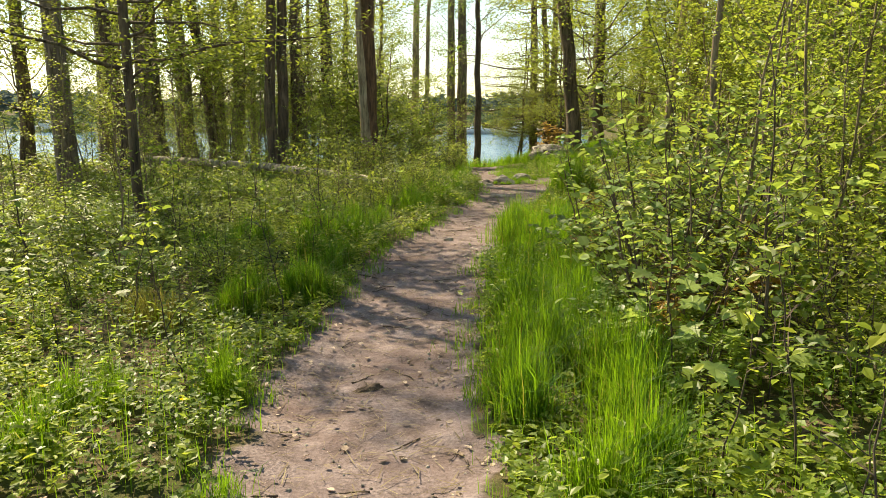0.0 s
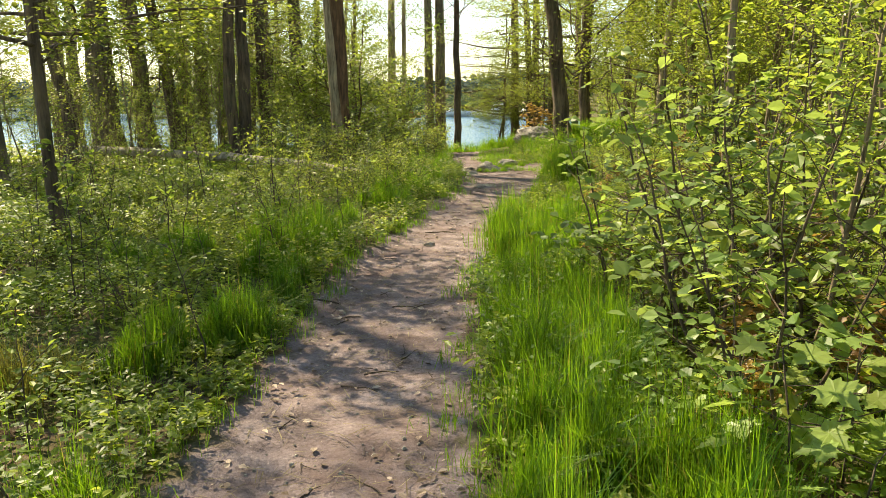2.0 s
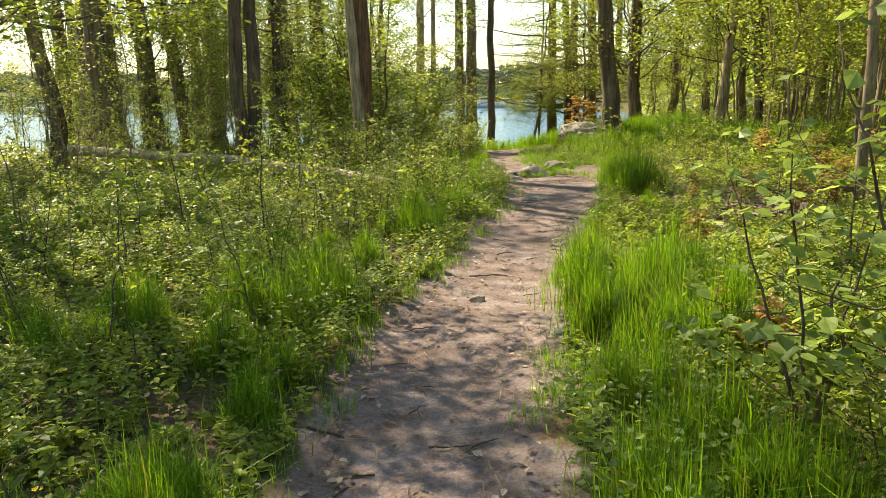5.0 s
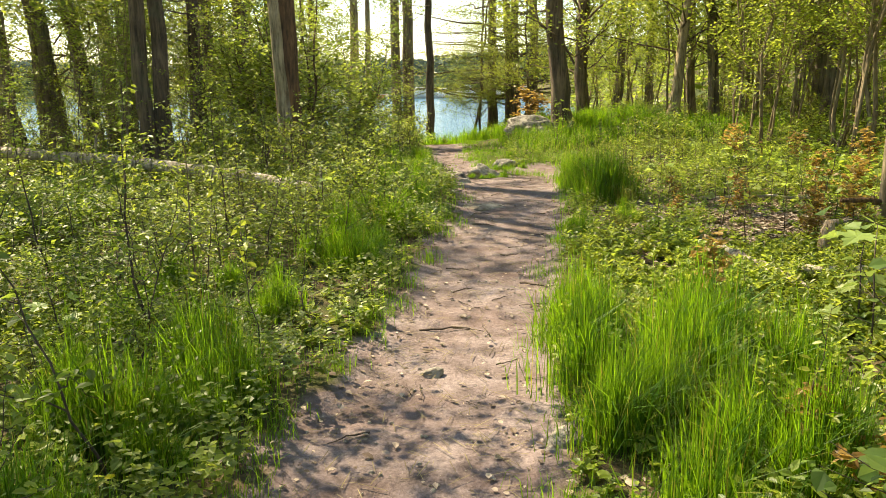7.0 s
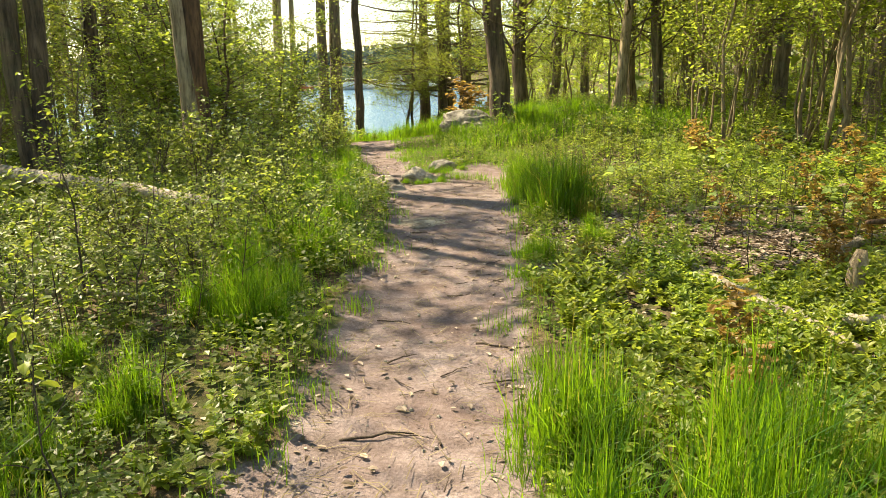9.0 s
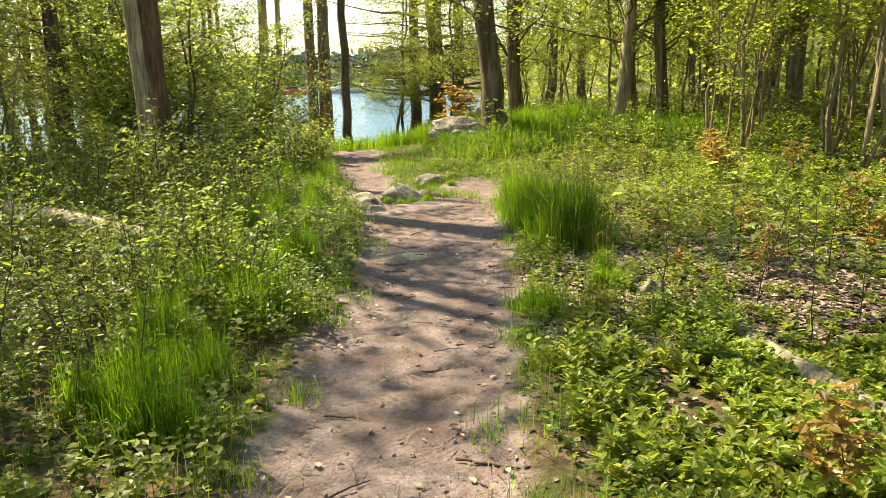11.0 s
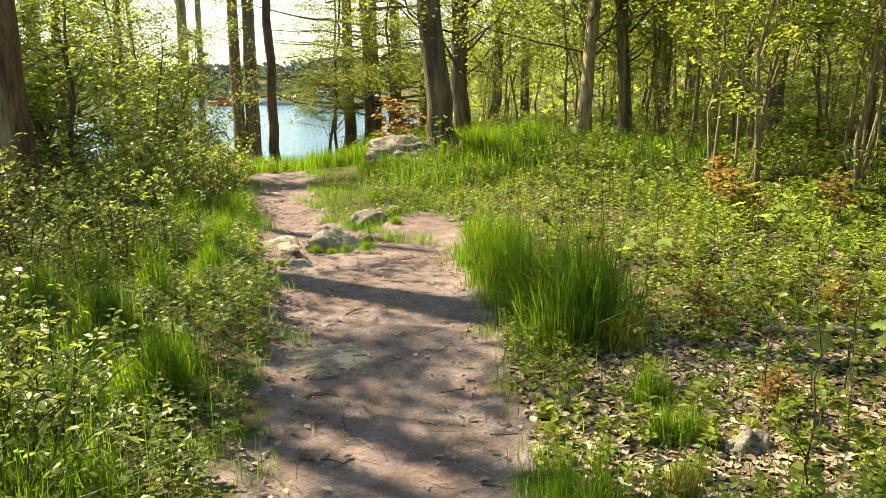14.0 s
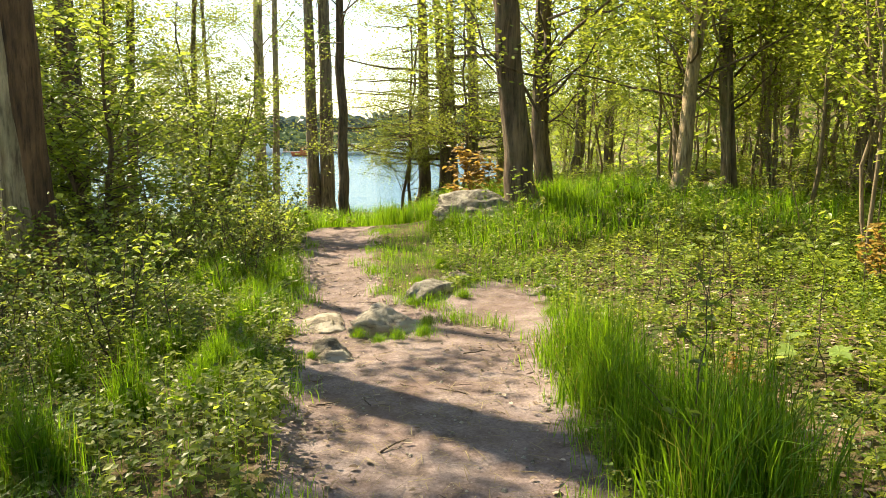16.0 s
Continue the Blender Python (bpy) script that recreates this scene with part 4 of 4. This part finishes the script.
stuff("dead_leaves", leaves(dead + (0, 0, 0.018), tips, ups, np.where(np.arange(len(dead)) < 3600, .04, .055) * rng.uniform(0.5, 1.2, len(dead))), LEAF_DEAD, "dry brown fallen leaves among the herbs", "leaf litter")
FLOWER = np.array([(0, 0, 0), (.3, .2, .1), (.45, .6, .2), (0, 1, .2), (-.45, .6, .2), (-.3, .2, .1)])
for x, y in scatter(14, (-2.9, -1.2), (3.2, 8), None, 0.2):
    root = tagged(new("yellow_flower"), "small yellow flower on a thin stalk", "flower", "yellow flowers")
    root.location = (x, y, stand(x, y))
    part("stalk", mesh_of("stalk", *tube(bend((0, 0, 0), (.01, .01, .2), 4, .004), (.0025, .002, .002, .002), 4), GRASS), root)
    a = np.arange(6) * 1.047
    v, f = leaves(np.tile((.01, .01, .2), (6, 1)), np.stack([np.cos(a), np.sin(a), 0 * a + .25], -1), np.tile((0, 0, 1.0), (6, 1)), np.full(6, .022), FLOWER)
    part("petals", mesh_of("petals", v, f, PETAL), root)


# ---- stones, logs and sticks ----
def rock(name, x, y, sx, sy, sz, turn, mat, label, sink=0.35, seed=0, rugged=0.0):
    bm = bmesh.new()
    bmesh.ops.create_icosphere(bm, subdivisions=4, radius=1)
    for v in bm.verts:
        c = v.co.normalized()
        p = c * 1.1 + Vector((seed * 7.3, seed * 3.1, 0))
        facet = max(c.dot(Vector((math.cos(k * 2.4 + seed), math.sin(k * 2.4 + seed), 0.7 - 0.4 * (k % 3))).normalized()) for k in range(7))
        k = (0.78 / max(facet, 0.6)) * (1 + 0.22 * noise.noise(p * 1.6) + 0.11 * noise.noise(p * 4.0) + 0.05 * noise.noise(p * 9.0) - rugged * abs(noise.noise(Vector((p.x * 2.2, p.y * 2.2, p.z * 6.0)))))
        v.co = Vector((c.x * sx, c.y * sy, c.z * sz)) * k
    me = bpy.data.meshes.new(name)
    bm.to_mesh(me)
    bm.free()
    me.materials.append(mat)
    me.polygons.foreach_set("use_smooth", np.ones(len(me.polygons), dtype=bool))
    ob = tagged(new(name, me), label, "rock", "stones by the path")
    ob.location = (x, y, float(height(x, y)) - 0.04 + sz * (1 - 2 * sink) * 0.7)
    ob.rotation_euler = (0, 0, turn)
    return ob


chip = rock("bark_piece", -.47, 4.08, .085, .035, .022, .5, BARK_DARK, "dark curled piece of bark lying on the path", .4, 15)
tagged(chip, category="bark", group="bark on the path")
rock("stone", -.42, 9.42, .075, .05, .035, .3, STONE_PALE, "small pale stone set in the dirt path", .62, 1)
rock("stone", .2, 8.62, .20, .13, .09, .5, STONE_PALE, "flat pale stone at the grassy path edge", .6, 2)
rock("stone", -.02, 6.28, .09, .05, .02, .2, STONE_PALE, "thin flat pale stone lying on the path", .4, 3)
rock("stone", -.12, 17.55, .16, .12, .10, .2, STONE, "dark grey stone on the path beside grass", .42, 4)
rock("stone", .27, 18.45, .36, .22, .16, .7, STONE_PALE, "rounded pale grey stone in the middle of the path", .52, 5)
rock("stone", .70, 19.85, .64, .19, .13, 1.04, STONE_STREAKED, "long low grey stone in the grass where the path forks", .45, 6)
rock("stone", -.30, 18.6, .26, .34, .07, .2, STONE, "flat grey stone set in the trodden path", .66, 9)
rock("stone", 1.0, 20.6, .22, .14, .08, .3, STONE, "low grey stone among the grass", .4, 7)
rock("stone", 1.85, 19.9, .2, .12, .08, .1, STONE, "low grey stone among the grass", .4, 8)
rock("stone", .1, 14.95, .46, .36, .05, .3, STONE, "flat bedrock slab flush with the dirt path", 1.0, 12)
rock("boulder", 1.66, 24.0, .78, .5, .34, .2, STONE_STREAKED, "large grey boulder with lichen on a grassy bank", .22, 10, 0.4)
rock("stone", -1.75, 13.6, .16, .12, .11, .2, STONE_PALE, "pale stone among the undergrowth", .3, 11)
rock("stone", 1.75, 13.35, .12, .09, .08, .8, STONE_PALE, "pale stone among dead leaves and herbs", .3, 13)
rock("stone", 2.2, 15.6, .14, .1, .07, .4, STONE, "brown-grey stone half buried in leaf litter", .35, 14)


def log(points, r, mat, label, stubs=()):
    root = tagged(new("fallen_log"), label, "log", "fallen logs")
    root.location = points[0]
    p = np.asarray(points, float) - np.asarray(points[0])
    t = np.linspace(0, len(p) - 1, 24)
    line = np.stack([np.interp(t, np.arange(len(p)), p[:, k]) for k in range(3)], -1) + rng.normal(0, 0.006, (24, 3))
    part("trunk", mesh_of("trunk", *tube(line, np.linspace(r, r * 0.75, 24) * rng.uniform(0.92, 1.06, 24), 14, 0.09), mat, True), root)
    for i, d in stubs:
        part("branch_stub", mesh_of("branch_stub", *tube(bend(line[i], line[i] + np.asarray(d), 4, 0.01), np.linspace(0.03, 0.014, 4), 7), mat, True), root)


log([(-9.5, 19.3, .36), (-7.0, 18.1, .35), (-4.67, 16.8, .31), (-3.0, 15.7, .25), (-1.68, 14.75, .15)], .10, BIRCH, "long bleached fallen tree trunk in the undergrowth", ((9, (.1, -.1, .35)), (22, (.05, -.05, .3))))
log([(1.88, 12.95, .02), (1.95, 12.1, .05), (2.01, 11.3, .07), (2.08, 10.6, .07)], .058, BIRCH, "bleached fallen tree trunk among green herbs")
log([(2.15, 10.98, .1), (2.6, 10.9, .12), (3.3, 10.95, .14)], .05, BIRCH, "thin bleached broken branch lying among herbs")
stump = tagged(new("stump"), "broken weathered stump among rust-coloured seedlings", "stump")
stump.location = (2.62, 11.55, stand(2.62, 11.55))
part("trunk", mesh_of("trunk", *tube([(0, 0, 0), (.0, 0, .1), (.01, 0, .28), (.02, 0, .36)], (.075, .06, .055, .03), 12, .2), BARK_PALE, True), stump)
for x, y, dx, dy, r in ((-3.6, 10.2, 1.1, .5, .022), (-2.7, 12.3, .9, -.25, .025), (-4.3, 12.6, 1.3, .3, .03), (-2.3, 9.6, .7, .4, .016), (2.6, 14.6, 1.2, -.5, .018), (3.0, 16.3, 1.4, .6, .02)):
    log([(x, y, stand(x, y, -.04)), (x + dx * .5, y + dy * .6, stand(x + dx * .5, y + dy * .6, -.07)), (x + dx, y + dy, stand(x + dx, y + dy, -.05))], r, BIRCH, "thin bleached fallen branch on the forest floor")
log([(3.1, 12.6, .1), (4.6, 13.4, .12), (6.0, 13.8, .2)], .07, BIRCH, "thin bleached fallen trunk in the undergrowth")
dead_tree = tagged(new("dead_tree"), "slim bare dead tree with a broken branch stub", "tree")
dead_tree.location = (3.3, 12.0, stand(3.3, 12.0, .04))
part("trunk", mesh_of("trunk", *tube(bend((0, 0, 0), (.12, 0, 5.5), 14, .012), np.linspace(.06, .036, 14), 12, .1), BARK_TAN, True), dead_tree)
part("branch_stub", mesh_of("branch_stub", *tube(bend((0, 0, .38), (-.42, -.1, .42), 5, .01), np.linspace(.03, .016, 5), 7), BARK_TORN, True), dead_tree)

TWIGS = [mesh_of("twig", *tube(bend((-.5, 0, 0), (.5, 0, 0), 7, .03), np.linspace(.03, .012, 7), 5), TWIG, True) for _ in range(4)]


def twig(x, y, ln, turn, thick=1.0):
    ob = tagged(new("twig", TWIGS[int(rng.integers(4))]), "small dry brown twig lying on the path", "twig", "twigs on the path")
    ob.location = (x, y, float(height(x, y)) - .036)
    ob.rotation_euler = (0, 0, turn)
    ob.scale = (ln, ln * thick, ln * thick)


for _ in range(150):
    y = rng.uniform(2.2, 22)
    l, r = np.interp(y, EDGE_Y, EDGE_L), np.interp(y, EDGE_Y, EDGE_R)
    twig(rng.uniform(l + .1, r - .05), y, rng.uniform(.06, .22), rng.random() * 6.28, rng.uniform(.6, 1.1))
for x, y, ln, turn in ((-.35, 10.15, .32, .1), (-.65, 11.9, .35, 1.9), (.35, 11.2, .3, -.4), (-1.15, 7.1, .5, -.15), (-.48, 4.1, .14, .5), (.05, 4.2, .16, .8)):
    twig(x, y, ln, turn, .9)
crumbs = []
for _ in range(3200):
    y = rng.uniform(2, 24)
    l, r = np.interp(y, EDGE_Y, EDGE_L), np.interp(y, EDGE_Y, EDGE_R)
    side = abs(rng.normal(0, .22)) - .12
    crumbs.append(((l + side) if rng.random() < .36 else (r - side) if rng.random() < .5 else rng.uniform(l, r), y))
crumbs = np.array(crumbs)
base = np.stack([crumbs[:, 0], crumbs[:, 1], height(crumbs[:, 0], crumbs[:, 1]) - .03], -1)
tips, ups = loose(len(base), .8, 0)
tips[:, 2] *= .3
stuff("leaf_crumbs", leaves(base, tips, ups, .010 + .05 * rng.random(len(base)) ** 2.5), LEAF_DEAD, "crumbs of dry leaves and bark on the path", "leaf litter")

straw = np.stack([rng.uniform(-1.2, 1.4, 11000), rng.uniform(2, 22, 11000)], -1)
straw = straw[on_path(straw[:, 0], straw[:, 1]) > -.12]
base = np.stack([straw[:, 0], straw[:, 1], height(straw[:, 0], straw[:, 1]) - .028], -1)
tips, ups = loose(len(base), .9, 0)
tips[:, 2] *= .12
THIN = np.array([(-.02, 0, 0), (.02, 0, 0), (.05, 1, .02), (.02, 1, .02)])
stuff("straw", leaves(base, tips, ups, rng.uniform(.03, .13, len(base)), THIN, QUAD_F), GRASS_DRY, "dry straw and needles scattered on the path", "leaf litter")
grit = np.stack([rng.uniform(-1.2, 1.4, 5200), rng.uniform(2, 22, 5200)], -1)
grit = grit[on_path(grit[:, 0], grit[:, 1]) > -.05]
base = np.stack([grit[:, 0], grit[:, 1], height(grit[:, 0], grit[:, 1]) - .042], -1)
PEBBLE = np.array([(-1, -.8, 0), (1, -.9, 0), (.8, 1, 0), (-.9, .7, 0), (-.5, -.4, .9), (.5, -.5, .8), (.4, .5, .9), (-.4, .4, .7)])
PEBBLE_F = np.array([(4, 5, 6, 7), (0, 1, 5, 4), (1, 2, 6, 5), (2, 3, 7, 6), (3, 0, 4, 7)])
a = rng.random(len(base)) * 6.28
stuff("pebbles", leaves(base, np.stack([np.cos(a), np.sin(a), 0 * a], -1), np.tile((0, 0, 1.0), (len(base), 1)), .002 + .010 * rng.random(len(base)) ** 4, PEBBLE, PEBBLE_F), STONE_PALE, "small pebbles and grit on the dirt path", "pebbles")

# ---- the lake's far side ----
def boat(x, y, ln, turn, hull_mat):
    root = tagged(new("boat"), "white motorboat moored far across the lake" if hull_mat is BOAT_WHITE else "boat with an orange-red cover moored across the lake", "boat", "moored boats")
    root.location, root.rotation_euler, root.scale = (x, y, -2.65), (0, 0, turn), (ln / 6,) * 3
    n = 9
    t = np.linspace(-1, 1, n)
    w = 1.05 * (1 - np.clip(t, 0, 1) ** 2.2) * (0.85 + 0.15 * t)
    rows = [np.stack([3 * t * k, s * w * b, 0 * t + z], -1) for s, b, z, k in ((-1, .02, -.1, .9), (-1, .7, .2, .95), (-1, 1, 1.0, 1), (-1, .85, 1.0, .99), (1, .85, 1.0, .99), (1, 1, 1.0, 1), (1, .7, .2, .95), (1, .02, -.1, .9))]
    i, j = np.meshgrid(np.arange(7), np.arange(n - 1), indexing="ij")
    f = np.stack([i * n + j, i * n + j + 1, (i + 1) * n + j + 1, (i + 1) * n + j], -1).reshape(-1, 4)
    part("hull", mesh_of("hull", np.concatenate(rows), f, hull_mat, True), root)
    bm = bmesh.new()
    bmesh.ops.create_cube(bm, size=1)
    for v in bm.verts:
        top = v.co.z > 0
        v.co = Vector((v.co.x * (1.5 if top else 2.4), v.co.y * (1.0 if top else 1.4), 1.45 + v.co.z * .95))
    bmesh.ops.bevel(bm, geom=bm.edges[:], offset=.08, segments=2, affect="EDGES")
    me = bpy.data.meshes.new("cabin")
    bm.to_mesh(me)
    bm.free()
    me.materials.append(hull_mat)
    cabin = part("cabin", me, root)
    for s in (-1, 1):
        part("window", mesh_of("window", [(-.8, s * .70, 1.45), (.8, s * .70, 1.45), (.62, s * .60, 1.78), (-.62, s * .60, 1.78)], [(0, 1, 2, 3)], GLASS_DARK), cabin)


for x, y, ln, turn, m in ((-6, 166, 7, .1, BOAT_WHITE), (-1.5, 168, 6, .3, BOAT_WHITE), (3, 165, 8, -.1, BOAT_WHITE), (9, 167, 6, .2, BOAT_WHITE), (15, 168, 7, 0, BOAT_WHITE), (-15, 160, 5, .1, BOAT_RED), (-24, 168, 8, .1, BOAT_WHITE), (-36, 165, 7, .0, BOAT_WHITE), (-55, 166, 8, .2, BOAT_WHITE), (-80, 168, 7, .1, BOAT_WHITE), (-100, 166, 8, .1, BOAT_WHITE)):
    boat(x, y, ln, turn, m)
dock = tagged(new("dock"), "long weathered wooden dock across the lake", "dock")
dock.location = (-30, 171, -2.6)
for k in range(20):
    x = -90 + k * 7
    part("deck_section", mesh_of("deck_section", [(x, -1, .45), (x + 6.8, -1, .45), (x + 6.8, 1, .45), (x, 1, .45), (x, -1, .7), (x + 6.8, -1, .7), (x + 6.8, 1, .7), (x, 1, .7)],
                                 [(0, 3, 2, 1), (4, 5, 6, 7), (0, 1, 5, 4), (1, 2, 6, 5), (2, 3, 7, 6), (3, 0, 4, 7)], DOCK_WOOD), dock)
    part("post", mesh_of("post", *tube([(x, -.8, -1.2), (x, -.8, 1.4)], (.16, .14), 8), DOCK_WOOD), dock)

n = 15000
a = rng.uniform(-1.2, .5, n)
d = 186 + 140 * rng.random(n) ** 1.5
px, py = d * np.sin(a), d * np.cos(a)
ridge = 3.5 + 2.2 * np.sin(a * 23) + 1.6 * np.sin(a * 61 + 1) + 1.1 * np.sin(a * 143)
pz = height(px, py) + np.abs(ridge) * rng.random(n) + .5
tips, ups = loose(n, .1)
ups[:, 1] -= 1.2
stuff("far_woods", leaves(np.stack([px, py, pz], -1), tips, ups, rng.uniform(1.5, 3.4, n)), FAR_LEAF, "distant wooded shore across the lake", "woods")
n = 9000
a = rng.uniform(-1.3, 1.1, n)
d = rng.uniform(880, 940, n)
px, py = d * np.sin(a), d * np.cos(a)
pz = height(px, py) + (14 + 5 * np.sin(a * 9 + 1) + 2 * np.sin(a * 37)) * rng.random(n) ** .7
tips, ups = loose(n, .1)
ups[:, 1] -= 1.2
stuff("far_hills", leaves(np.stack([px, py, pz], -1), tips, ups, rng.uniform(7, 14, n)), FAR_HAZE, "low wooded hills on the horizon", "woods")
# the wood closes round behind the walker and up the slope
n = 56000
a = np.where(rng.random(n) < .6, rng.uniform(.22, 1.6, n), rng.uniform(1.6, 4.6, n))
d = 30 + 45 * rng.random(n) ** 1.4
px, py = d * np.sin(a), d * np.cos(a)
tips, ups = loose(n, .2)
stuff("far_thicket", leaves(np.stack([px, py, height(px, py) + 13 * rng.random(n)], -1), tips, ups, rng.uniform(.16, .5, n), SMALL, SMALL_F), LEAF_HERB, "dense young leafy woodland up the slope", "woods")
n = 16000
py = rng.uniform(46, 130, n)
px = 0.12 * py + 2.5 + 45 * rng.random(n) ** 1.3
tips, ups = loose(n, .2)
stuff("far_thicket", leaves(np.stack([px, py, height(px, py) + 7 * rng.random(n) ** 1.6], -1), tips, ups, rng.uniform(.25, .7, n), SMALL, SMALL_F), LEAF_HERB, "leafy bushes along the far bank of the lake", "woods")
